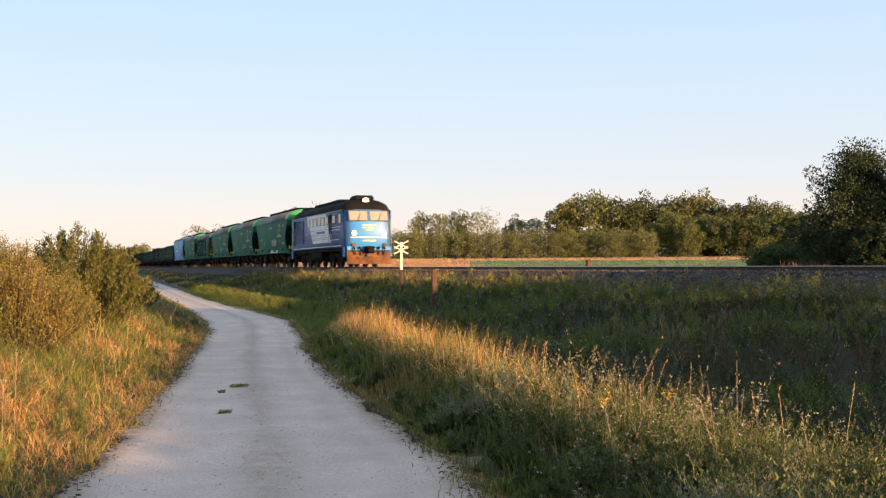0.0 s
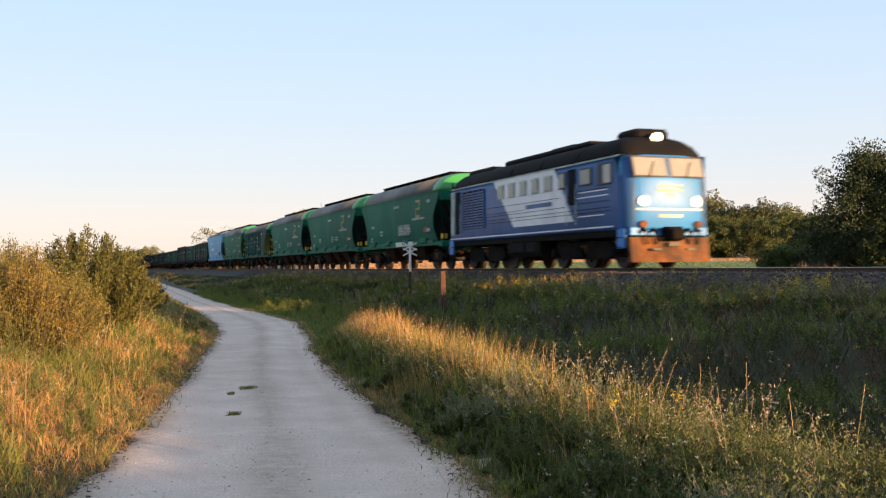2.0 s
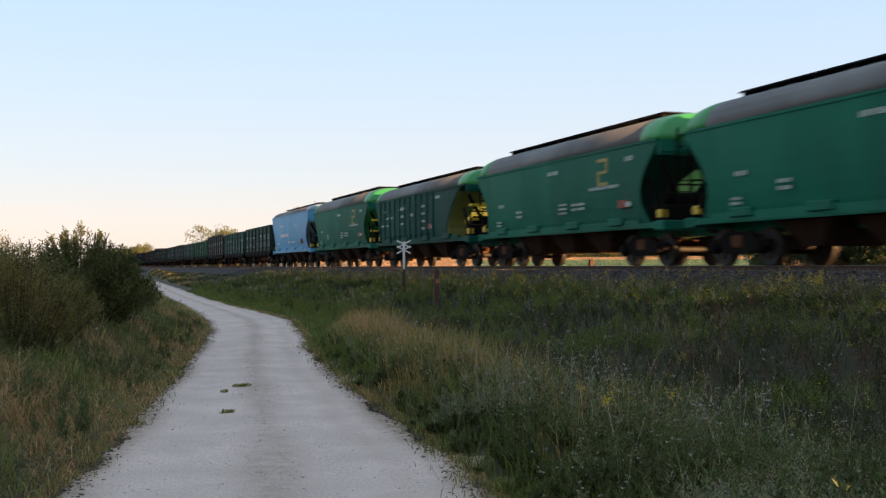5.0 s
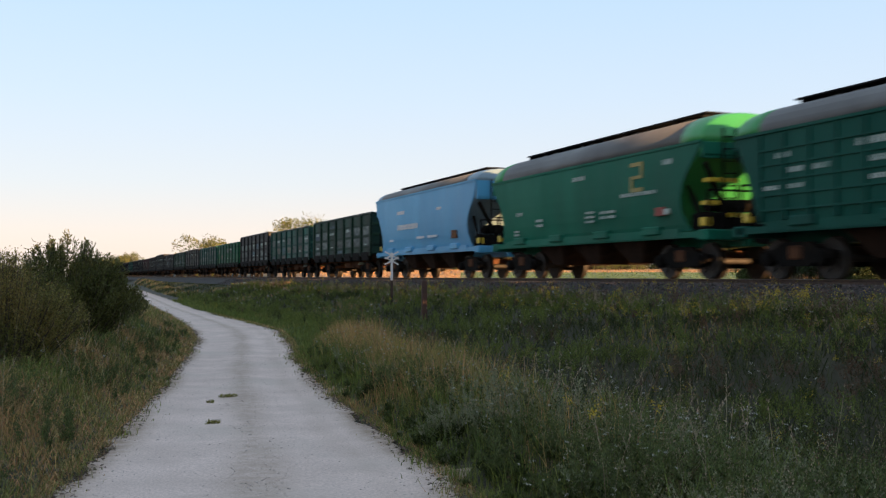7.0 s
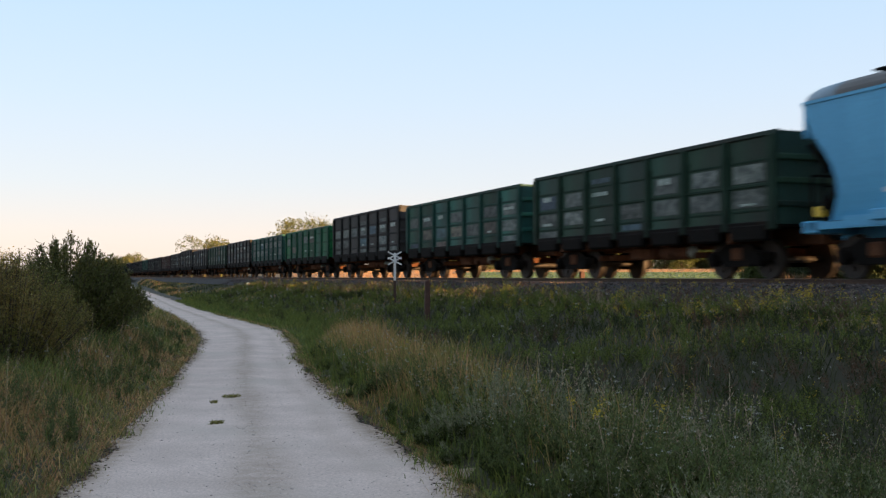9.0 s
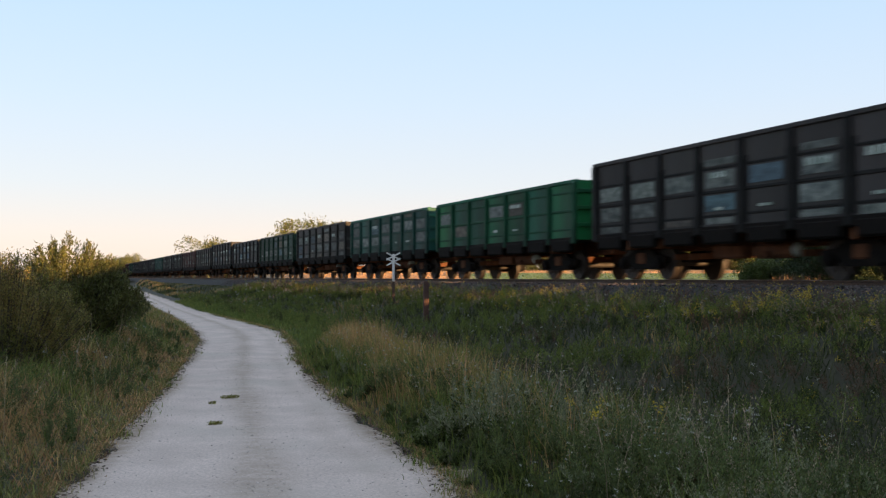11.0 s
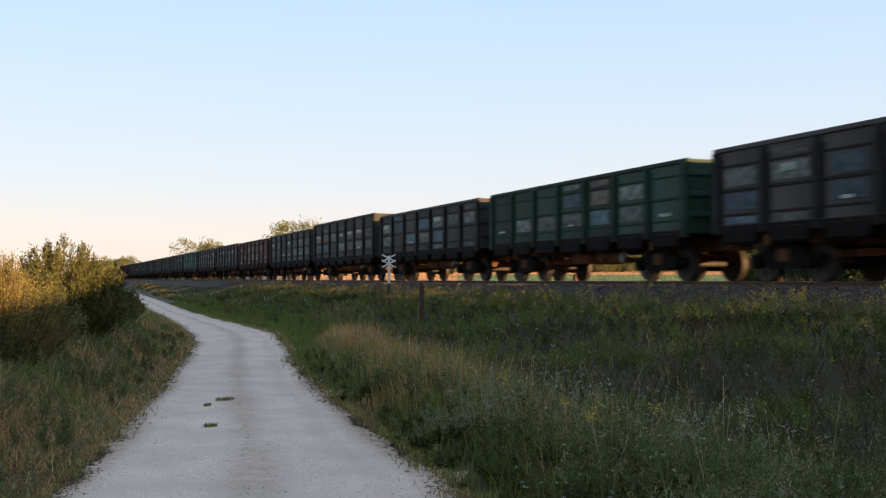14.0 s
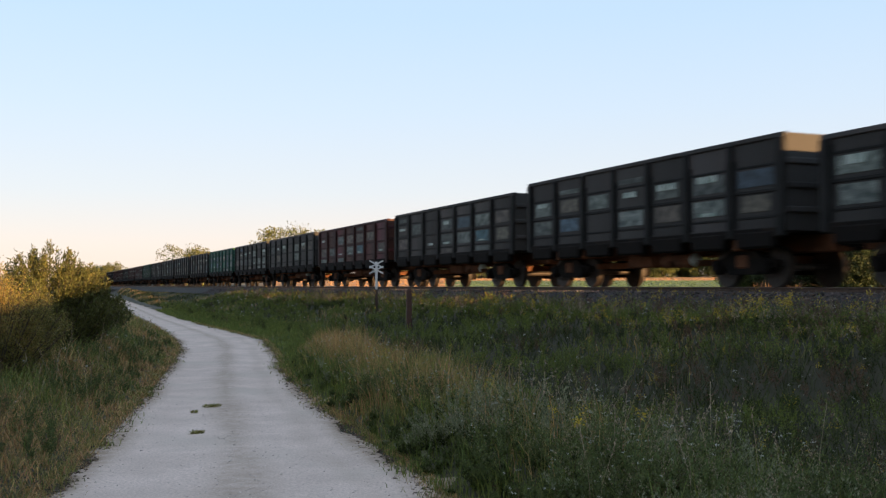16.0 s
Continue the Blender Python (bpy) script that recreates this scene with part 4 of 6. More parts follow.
        bm = bmesh.new()
        for i in range(14):
            beam(bm, (-6.5, side * 1.50, 1.78 + i * 0.115), (-3.9, side * 1.50, 1.78 + i * 0.115), 0.03, 0.06)
        for i in range(5):
            beam(bm, (-6.5 + i * 0.65, side * 1.51, 1.7), (-6.5 + i * 0.65, side * 1.51, 3.4), 0.05, 0.05)
        # black sheet stands in for the shade inside the grille
        part("grille_backing", boxes((-6.5, side * 1.478 - 0.006, 1.72, -3.9, side * 1.478 + 0.006, 3.40)), LOCO_ROOF, v, "black opening behind the grille")
        part("radiator_grille", bm, LOCO_NAVY, v, "navy louvred radiator grille")
    for side in (-1, 1):
        for x in (-8.15, 8.0):
            part("corner_valance", boxes((x - 0.25, side * 1.44 - 0.03, 0.62, x + 0.25, side * 1.44 + 0.03, 1.26), bevel=0.02), LOCO_BLUE, v, "blue corner valance over the steps")
        part("gutter", boxes((-8.1, side * 1.47 - 0.03, 3.57, 7.9, side * 1.47 + 0.03, 3.63)), FADED_WHITE, v, "pale line below the roof")
    # tanks and boxes below the frame
    part("frame_sill", boxes((-8.3, -1.42, 1.0, 8.2, 1.42, 1.24), bevel=0.02), BLACK, v)
    bm = bmesh.new()
    loft(bm, [[(x, y, z) for y, z in ((-1.3, 0.45), (-1.4, 0.6), (-1.4, 1.05), (1.4, 1.05), (1.4, 0.6), (1.3, 0.45))] for x in (-1.5, 1.6)])
    part("fuel_tank", bm, BLACK, v, "black fuel tank")
    part("battery_box", boxes((-1.1, -1.44, 0.62, 0.2, -1.38, 0.98), (0.4, -1.44, 0.62, 1.3, -1.38, 0.98), bevel=0.02), LOCO_ROOF, v)
    for x in (7.85, -7.85, 4.55, -7.15):
        for side in (-1, 1):
            bm = bmesh.new()
            for k in range(3):
                box(bm, x - 0.25, side * 1.38 - 0.1, 0.35 + k * 0.3, x + 0.25, side * 1.38 + 0.1, 0.38 + k * 0.3)
            for dx in (-0.25, 0.25):
                beam(bm, (x + dx, side * 1.42, 0.35), (x + dx, side * 1.42, 1.2), 0.03)
            part("footstep", bm, BLACK, v)
    for o in v.children_recursive:
        if o.name.split(".")[0] != "coupler" or o.location.x == 0:
            o.data.transform(Matrix.Diagonal((0.92, 1, 0.957, 1)))
    for x in (4.3, -4.3):
        bogie(v, x, (-2.1, 0.0, 2.1), 0.525, "loco_bogie", True)
    return v


PANE = mat("pale_glass", (0.30, 0.29, 0.27), (0.26, 0.25, 0.24), 3, 0.06, bump=0.0, spec=1.0)
DARK_PANE = mat("dim_glass", (0.13, 0.15, 0.13), (0.10, 0.12, 0.10), 3, 0.08, bump=0.0, spec=0.8)
locomotive()
# ---- plants ----
LEAF_SPEC = dict(rough=0.6, bump=0.0, spec=0.25)
G_GREEN = mat("grass_green", (0.185, 0.225, 0.048), (0.135, 0.17, 0.038), 0.7, per_island=0.45, translucent=0.3, fine=20, world_space=True, **LEAF_SPEC)
G_FRESH = mat("fresh_green_weed", (0.130, 0.165, 0.055), (0.085, 0.110, 0.036), 0.9, per_island=0.45, translucent=0.25, fine=20, world_space=True, **LEAF_SPEC)
G_SAGE = mat("grey_green_weed", (0.26, 0.27, 0.165), (0.19, 0.205, 0.115), 0.9, per_island=0.35, translucent=0.2, fine=20, world_space=True, **LEAF_SPEC)
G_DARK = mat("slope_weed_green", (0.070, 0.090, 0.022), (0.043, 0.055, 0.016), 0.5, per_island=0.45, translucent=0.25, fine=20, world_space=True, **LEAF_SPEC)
G_DRY = mat("dry_grass_straw", (0.56, 0.34, 0.14), (0.45, 0.27, 0.11), 0.8, per_island=0.35, translucent=0.25, fine=20, world_space=True, **LEAF_SPEC)
G_OLIVE = mat("half_dry_grass", (0.31, 0.275, 0.085), (0.225, 0.215, 0.065), 0.8, per_island=0.4, translucent=0.3, fine=20, world_space=True, **LEAF_SPEC)
G_TAN = mat("pale_tan_seed", (0.44, 0.35, 0.24), (0.34, 0.26, 0.17), 2, per_island=0.35, translucent=0.2, fine=30, world_space=True, **LEAF_SPEC)
P_WHITE = mat("white_petals", (0.52, 0.51, 0.45), (0.42, 0.42, 0.36), 5, per_island=0.15, translucent=0.2, **LEAF_SPEC)
P_YELLOW = mat("yellow_petals", (0.62, 0.47, 0.05), (0.48, 0.35, 0.04), 5, per_island=0.25, translucent=0.2, **LEAF_SPEC)
P_RUST = mat("rusty_seed_stalks", (0.17, 0.10, 0.055), (0.12, 0.075, 0.045), 5, per_island=0.3, **LEAF_SPEC)
B_GREEN = mat("shrub_leaf", (0.125, 0.125, 0.032), (0.085, 0.095, 0.027), 1.2, per_island=0.45, translucent=0.2, fine=20, world_space=True, **LEAF_SPEC)
B_AUTUMN = mat("turning_shrub_leaf", (0.285, 0.20, 0.055), (0.16, 0.17, 0.046), 1.0, per_island=0.5, translucent=0.25, fine=20, world_space=True, **LEAF_SPEC)
T_LEAF = mat("tree_leaf", (0.125, 0.150, 0.040), (0.085, 0.108, 0.032), 0.12, per_island=0.35, per_object=0.18, translucent=0.15, fine=3, world_space=True, **LEAF_SPEC)
T_DARK = mat("dark_tree_leaf", (0.075, 0.092, 0.030), (0.052, 0.068, 0.024), 0.12, per_island=0.35, per_object=0.15, translucent=0.12, fine=3, world_space=True, **LEAF_SPEC)
T_PALE = mat("pale_tree_leaf", (0.155, 0.165, 0.055), (0.115, 0.13, 0.046), 0.12, per_island=0.35, per_object=0.15, translucent=0.15, fine=3, world_space=True, **LEAF_SPEC)
T_NEAR = mat("deep_green_leaf", (0.046, 0.066, 0.024), (0.030, 0.046, 0.018), 0.3, per_island=0.4, translucent=0.12, fine=8, world_space=True, **LEAF_SPEC)
BARK = mat("tree_bark", (0.10, 0.075, 0.05), (0.06, 0.045, 0.035), 4, 0.9, bump=0.5, fine=25)

RNG = np.random.RandomState(7)


def unit(v):
    return v / np.maximum(np.linalg.norm(v, axis=-1, keepdims=True), 1e-9)


def raw_mesh(name, verts, loops, sizes, material):
    """A mesh straight from arrays: corner indices and the number of corners of each face."""
    me = bpy.data.meshes.new(name)
    me.vertices.add(len(verts))
    me.vertices.foreach_set("co", np.ascontiguousarray(verts, dtype=np.float32).ravel())
    me.loops.add(len(loops))
    me.loops.foreach_set("vertex_index", np.ascontiguousarray(loops, dtype=np.int32))
    me.polygons.add(len(sizes))
    starts = np.concatenate(([0], np.cumsum(sizes)[:-1])).astype(np.int32)
    me.polygons.foreach_set("loop_start", starts)
    me.update(calc_edges=True)
    me.validate()
    me.materials.append(material)
    return me


def leaves(name, base, way, length, width, material):
    """Small folded leaves: four corners each, from base along way."""
    n = len(base)
    way = unit(way)
    side = unit(np.cross(way, RNG.normal(size=(n, 3))))
    up = np.cross(side, way)
    L, Wd = np.asarray(length)[:, None] * np.ones((n, 1)), np.asarray(width)[:, None] * np.ones((n, 1))
    mid = base + way * L * 0.45
    v = np.stack((base, mid + side * Wd / 2 + up * Wd * 0.18, base + way * L - up * L * 0.08, mid - side * Wd / 2 + up * Wd * 0.18), 1).reshape(-1, 3)
    i = np.arange(n)[:, None] * 4
    return raw_mesh(name, v, (i + np.array((0, 1, 2, 0, 2, 3))).ravel(), np.full(2 * n, 3), material)


def blades(name, base, height, width, lean, material):
    """Grass blades: a narrow strip that bends over towards its tip."""
    n = len(base)
    a = RNG.uniform(0, 2 * np.pi, n)
    d = np.stack((np.cos(a), np.sin(a), np.zeros(n)), -1)
    f = RNG.uniform(0, 2 * np.pi, n)
    side = np.stack((np.cos(f), np.sin(f), np.zeros(n)), -1) * (width / 2)[:, None]
    h, ln = height[:, None], (height * lean)[:, None]
    up = np.array((0, 0, 1.0))
    mid = base + up * h * 0.6 + d * ln * 0.3
    tip = base + up * h * (1 - 0.25 * (lean[:, None]) ** 2) + d * ln
    v = np.stack((base - side, base + side, mid + side * 0.75, mid - side * 0.75, tip), 1).reshape(-1, 3)
    i = np.arange(n)[:, None] * 5
    loops = (i + np.array((0, 1, 2, 3, 3, 2, 4))).ravel()
    return raw_mesh(name, v, loops, np.tile((4, 3), n), material)


def stuff(name, me, label, category):
    return tagged(new(name, me), label, category, kind="stuff")


def patch(x, y, f, seed=0.0):
    """A smooth field between 0 and 1 that makes drifts of plants."""
    return 0.5 + 0.25 * np.sin(x * f + seed) * np.cos(y * f * 1.13 - seed * 2) + 0.25 * np.sin(x * f * 2.7 + y * f * 1.9 + seed * 3)


def on_ground(x, y):
    return np.stack((x, y, ground_z(x, y)), -1)


def strip_points(n, y0, y1, a, b):
    """Points beside the lane's right edge (or, with negative a and b, its left), thinning out with distance."""
    y = y0 * (y1 / y0) ** RNG.rand(n)
    l, r = lane_edges(y)
    off = RNG.uniform(a, b, n)
    return (r + off if b > 0 else l + off), y, np.abs(off)


def slope_points(n, n0, n1, s0, s1, power=1.0):
    s = -(-s0) * ((s1 / s0) ** (RNG.rand(n) ** power))
    nn = RNG.uniform(n0, n1, n)
    x, y = nn * ACROSS.x + s * ALONG.x, nn * ACROSS.y + s * ALONG.y
    l, r = lane_edges(y)
    keep = x > r + 0.9
    return x[keep], y[keep], nn[keep]


def far_width(y):
    return 1 + np.maximum(y - 8, 0) / 16


def verge_right():
    # grasses between lane and ditch, lower and thinner towards the lane, in tussocks
    x, y, off = strip_points(76000, 4.2, 70, 0.0, 2.6)
    rel = off / crest_off(y)
    tuss = patch(x, y, 5.5, 0.7)
    keep = (rel < 1.35) & (RNG.rand(len(x)) < np.where(y < 9.5, np.where(rel < 0.35, 0.75, 0.30), 1.0) * (0.25 + 1.1 * tuss))
    x, y, off, rel, tuss = x[keep], y[keep], off[keep], rel[keep], tuss[keep]
    tall = np.clip(0.05 + rel * 0.70, 0, 0.42) * (1 - 0.4 * step(1.0, 1.35, rel)) * (1 - 0.5 * step(20, 24, y)) * RNG.uniform(0.5, 1.15, len(x)) * (0.45 + 1.0 * tuss)
    dry = patch(x, y, 0.7, 2.0) + 0.16 * step(0.6, 0.95, rel) * step(13.0, 16.0, y) - 0.30 * step(20, 24, y) + RNG.normal(0, 0.15, len(x)) - 0.16 * (1 - step(0.3, 0.8, rel)) - 0.06
    for lo, hi, m, nm, lb in ((-9, 0.56, G_GREEN, "grass", "green verge grass"), (0.56, 0.76, G_OLIVE, "half_dry_grass", "yellowing verge grass"), (0.76, 9, G_DRY, "dry_grass", "dry straw-coloured verge grass")):
        k = (dry >= lo) & (dry < hi)
        stuff(nm, blades(nm, on_ground(x[k], y[k]), tall[k], 0.0060 * far_width(y[k]) * RNG.uniform(0.7, 1.5, k.sum()), RNG.uniform(0.1, 0.85, k.sum()), m), lb + " beside the gravel lane", "grass")
    # a stand of ripe straw on the bank's crest where the lane bends away
    x, y, off = strip_points(26000, 7.0, 23.0, 0.3, 1.35)
    keep = RNG.rand(len(x)) < (0.08 + 0.42 * step(9.0, 12.0, y) + 0.5 * step(13.0, 16.0, y)) * step(0.35, 0.8, off) * (0.25 + 1.2 * patch(x, y, 3.1, 3.0))
    x, y, off = x[keep], y[keep], off[keep]
    tall = RNG.uniform(0.36, 0.74, len(x)) * (0.55 + 0.45 * step(0.5, 0.9, off)) * (0.65 + 0.6 * patch(x, y, 2.2, 1.4))
    ripe = RNG.rand(len(x)) < 0.35 + 0.35 * step(13.0, 17.0, y)
    for k, m, nm, lb in ((ripe, G_DRY, "dry_grass", "tall ripe straw"), (~ripe, G_OLIVE, "half_dry_grass", "tall yellowing grass")):
        stuff(nm, blades(nm, on_ground(x[k], y[k]), tall[k], 0.0056 * far_width(y[k]) * RNG.uniform(0.7, 1.4, k.sum()), RNG.uniform(0.05, 0.45, k.sum()), m), lb + " on the bank beside the lane", "grass")
    # bushy weeds, each a spray of leafy stems, with shade between them
    x, y, off = strip_points(1700, 3.6, 22, 0.1, 2.6)
    rel = off / crest_off(y)
    keep = (rel < 1.2) & (RNG.rand(len(x)) < np.where(y < 10, 1.0, 0.75 - 0.45 * step(14, 18, y)) * (0.4 + 0.8 * step(0.1, 0.45, rel)))
    x, y, rel = x[keep], y[keep], rel[keep]
    tall = (0.10 + 0.40 * step(0.05, 0.55, rel)) * RNG.uniform(0.45, 1.05, len(x)) * (1 - 0.35 * step(9, 14, y)) * (0.5 + 0.95 * patch(x, y, 4.3, 2.0))
    kind = patch(x, y, 1.1, 4.0) + RNG.normal(0, 0.2, len(x))
    for k, m, lb in ((kind < 0.7, G_FRESH, "bushy green weeds with small leaves beside the lane"), (kind >= 0.7, G_SAGE, "bushy grey-green weeds with small leaves beside the lane")):
        sprays("leafy_weeds", x[k], y[k], tall[k], m, 8, 44, lb, 0.025)
    # dark leaf colour fills the gaps as painted shade below the weeds
    sprays("leafy_weeds", x, y, tall * 0.6, G_DARK, 6, 22, "low leaves darkened as the shade under the bushy weeds", 0.036, 0.5)
    k = RNG.rand(len(x)) < 0.4
    sprays("pale_buds", x[k], y[k], tall[k] * 1.04, G_SAGE, 6, 12, "pale buds on the tips of bushy weeds", 0.013, low=0.78)
    k = (RNG.rand(len(x)) < 0.42) & (rel > 0.45)
    sprays("tan_seed_tips", x[k], y[k], tall[k] * 1.08, G_TAN, 7, 18, "tan seeding tips of bushy weeds", 0.014, low=0.74)
    # the same growth, unseen beside and behind the camera, added to shade the lane
    x, y = RNG.uniform(0.7, 2.9, 1700), RNG.uniform(-14.0, 3.5, 1700)
    x = x + lane_edges(y)[1]
    sprays("leafy_weeds", x, y, RNG.uniform(0.45, 0.80, 1700), G_FRESH, 8, 44, "bushy green weeds on the bank", 0.034)
    # brown, seeding stems among them
    x, y, off = strip_points(260, 4.5, 16, 0.2, 2.4)
    rel = off / crest_off(y)
    k = (rel < 1.15) & (patch(x, y, 1.7, 0.3) > 0.5)
    sprays("rusty_weeds", x[k], y[k], 0.18 + 0.36 * step(0.1, 0.8, rel[k]), P_RUST, 4, 22, "brown seeding weeds beside the lane", 0.012)


def sprays(name, x, y, tall, material, stems, count, label, leaf, wide=0.32, low=0.15):
    """Plants of several arching stems from one foot, each hung with small leaves that turn up towards its tip."""
    n = len(x)
    base = on_ground(x, y)[:, None, :]
    a = RNG.uniform(0, 6.28, (n, stems))
    out = np.abs(RNG.normal(0, wide, (n, stems))) + 0.06
    h = tall[:, None] * RNG.uniform(0.62, 1.12, (n, stems))
    way = np.stack((np.cos(a) * out, np.sin(a) * out, np.ones((n, stems))), -1) * h[..., None]
    t = low + (1 - low) * RNG.rand(n, stems, count) ** 0.55
    bend = t ** 1.6
    p = base[:, :, None] + way[:, :, None] * np.stack((bend, bend, t), -1)
    around = RNG.uniform(0, 6.28, t.shape)
    d = np.stack((np.cos(around), np.sin(around), 0.35 + 1.1 * t), -1)
    ln = leaf * RNG.uniform(0.6, 1.4, t.shape) * (1.25 - 0.55 * t) * np.sqrt(far_width(y))[:, None, None]
    stuff(name, leaves(name, (p + d * 0.006).reshape(-1, 3), d.reshape(-1, 3), ln.ravel(), ln.ravel() * 0.40, material), label, "weeds")


def seed_stalks():
    # tall stalks with nodding seed heads, along both verges
    xs, ys, of = strip_points(170, 6.0, 20, 0.75, 1.9)
    xl, yl, ol = strip_points(500, 5.0, 34, -4.0, -0.5)
    xn, yn, _ = strip_points(50, 5.4, 9.5, 1.2, 2.2)
    xs, ys = np.concatenate((xs, xl, xn)), np.concatenate((ys, yl, yn))
    k = RNG.rand(len(xs)) < 0.25 + 0.75 * patch(xs, ys, 0.8, 1.0)
    xs, ys = xs[k], ys[k]
    n = len(xs)
    base = on_ground(xs, ys)
    h = RNG.uniform(0.36, 0.72, n) + 0.10 * (ys < 9.5)
    a = RNG.uniform(0, 6.28, n)
    lean = np.stack((np.cos(a), np.sin(a)), -1) * (h * RNG.uniform(0.1, 0.6, n))[:, None]
    side = np.stack((-np.sin(a), np.cos(a), np.zeros(n)), -1) * (0.0013 * far_width(ys))[:, None]
    mid, tip = base.copy(), base.copy()
    mid[:, :2] += lean * 0.35
    mid[:, 2] += h * 0.6
    tip[:, :2] += lean
    tip[:, 2] += h
    v = np.stack((base - side, base + side, mid + side, mid - side, tip + side, tip - side), 1).reshape(-1, 3)
    i = np.arange(n)[:, None] * 6
    stuff("dry_stalks", raw_mesh("dry_stalks", v, (i + np.array((0, 1, 2, 3, 3, 2, 4, 5))).ravel(), np.full(2 * n, 4), G_TAN), "thin dry grass stalks on the verges", "grass")
    c = 10
    t = RNG.uniform(0.80, 1.08, (n, c))
    p = mid[:, None] + (tip - mid)[:, None] * ((t - 0.6) / 0.4)[..., None] + RNG.normal(0, 0.005, (n, c, 3))
    w = np.repeat(unit(tip - mid)[:, None], c, 1) + RNG.normal(0, 0.35, (n, c, 3))
    ln = (RNG.uniform(0.012, 0.028, (n, c)) * np.sqrt(far_width(ys))[:, None]).ravel()
    stuff("seed_heads", leaves("seed_heads", p.reshape(-1, 3), w.reshape(-1, 3), ln, ln * 0.35, G_TAN), "tan grass seed heads on dry stalks", "grass")


def flowers(name, x, y, z, radius, count, petal, material, label, flat=0.35):
    n = len(x)
    r = np.asarray(radius)[:, None] * np.ones((n, count))
    a = RNG.uniform(0, 6.28, (n, count))
    q = r * np.sqrt(RNG.rand(n, count))
    p = np.stack((x[:, None] + q * np.cos(a), y[:, None] + q * np.sin(a), z[:, None] + RNG.normal(0, 1, (n, count)) * r * flat), -1)
    w = RNG.normal(0, 1, (n, count, 3))
    ln = (petal[:, None] * RNG.uniform(0.6, 1.3, (n, count))).ravel()
    stuff(name, leaves(name, p.reshape(-1, 3), w.reshape(-1, 3), ln, ln * 0.8, material), label, "flowers")


def verge_left():
    x, y, off = strip_points(86000, 4.4, 60, -5.5, 0.0)
    tall = np.clip(0.05 + off * 0.24, 0, 0.36) * RNG.uniform(0.5, 1.2, len(x)) * (0.35 + 1.2 * patch(x, y, 4.4, 3.0))
    dry = patch(x, y, 0.8, 5.0) + 0.10 + RNG.normal(0, 0.16, len(x)) - 0.08 * (y < 9)
    for lo, hi, m, nm, lb in ((-9, 0.50, G_GREEN, "grass", "green verge grass"), (0.50, 0.70, G_OLIVE, "half_dry_grass", "yellowing verge grass"), (0.70, 9, G_DRY, "dry_grass", "dry straw-coloured verge grass")):
        k = (dry >= lo) & (dry < hi)
        stuff(nm, blades(nm, on_ground(x[k], y[k]), tall[k], 0.0060 * far_width(y[k]) * RNG.uniform(0.7, 1.5, k.sum()), RNG.uniform(0.35, 1.35, k.sum()), m), lb + " below the shrubs", "grass")
    # flattened thatch between the tussocks
    x, y, off = strip_points(26000, 4.2, 24, -5.0, 0.0)
    half = patch(x, y, 1.9, 0.4) + RNG.normal(0, 0.2, len(x)) > 0.5
    for k, m, lb in ((half, G_DRY, "flattened dry thatch below the shrubs"), (~half, G_OLIVE, "trodden yellowing grass below the shrubs")):
        stuff("thatch", blades("thatch", on_ground(x[k], y[k]) + np.array((0, 0, 0.02)), RNG.uniform(0.05, 0.17, k.sum()), 0.0075 * far_width(y[k]), RNG.uniform(0.9, 1.9, k.sum()), m), lb, "grass")
    x, y, off = strip_points(1500, 4.8, 30, -5.0, -0.3)
    k = patch(x, y, 1.3, 1.0) + RNG.normal(0, 0.15, len(x)) > 0.42
    sprays("leafy_weeds", x[k], y[k], np.clip(0.1 + 0.22 * off[k], 0, 0.42), G_FRESH, 6, 36, "low green weeds among dry grass", 0.022)
    x, y, off = strip_points(420, 5.0, 26, -4.5, -0.3)
    k = patch(x, y, 0.9, 2.0) > 0.5
    sprays("rusty_weeds", x[k], y[k], np.clip(0.12 + 0.2 * off[k], 0, 0.45), P_RUST, 5, 24, "brown seeding weeds among dry grass", 0.014)


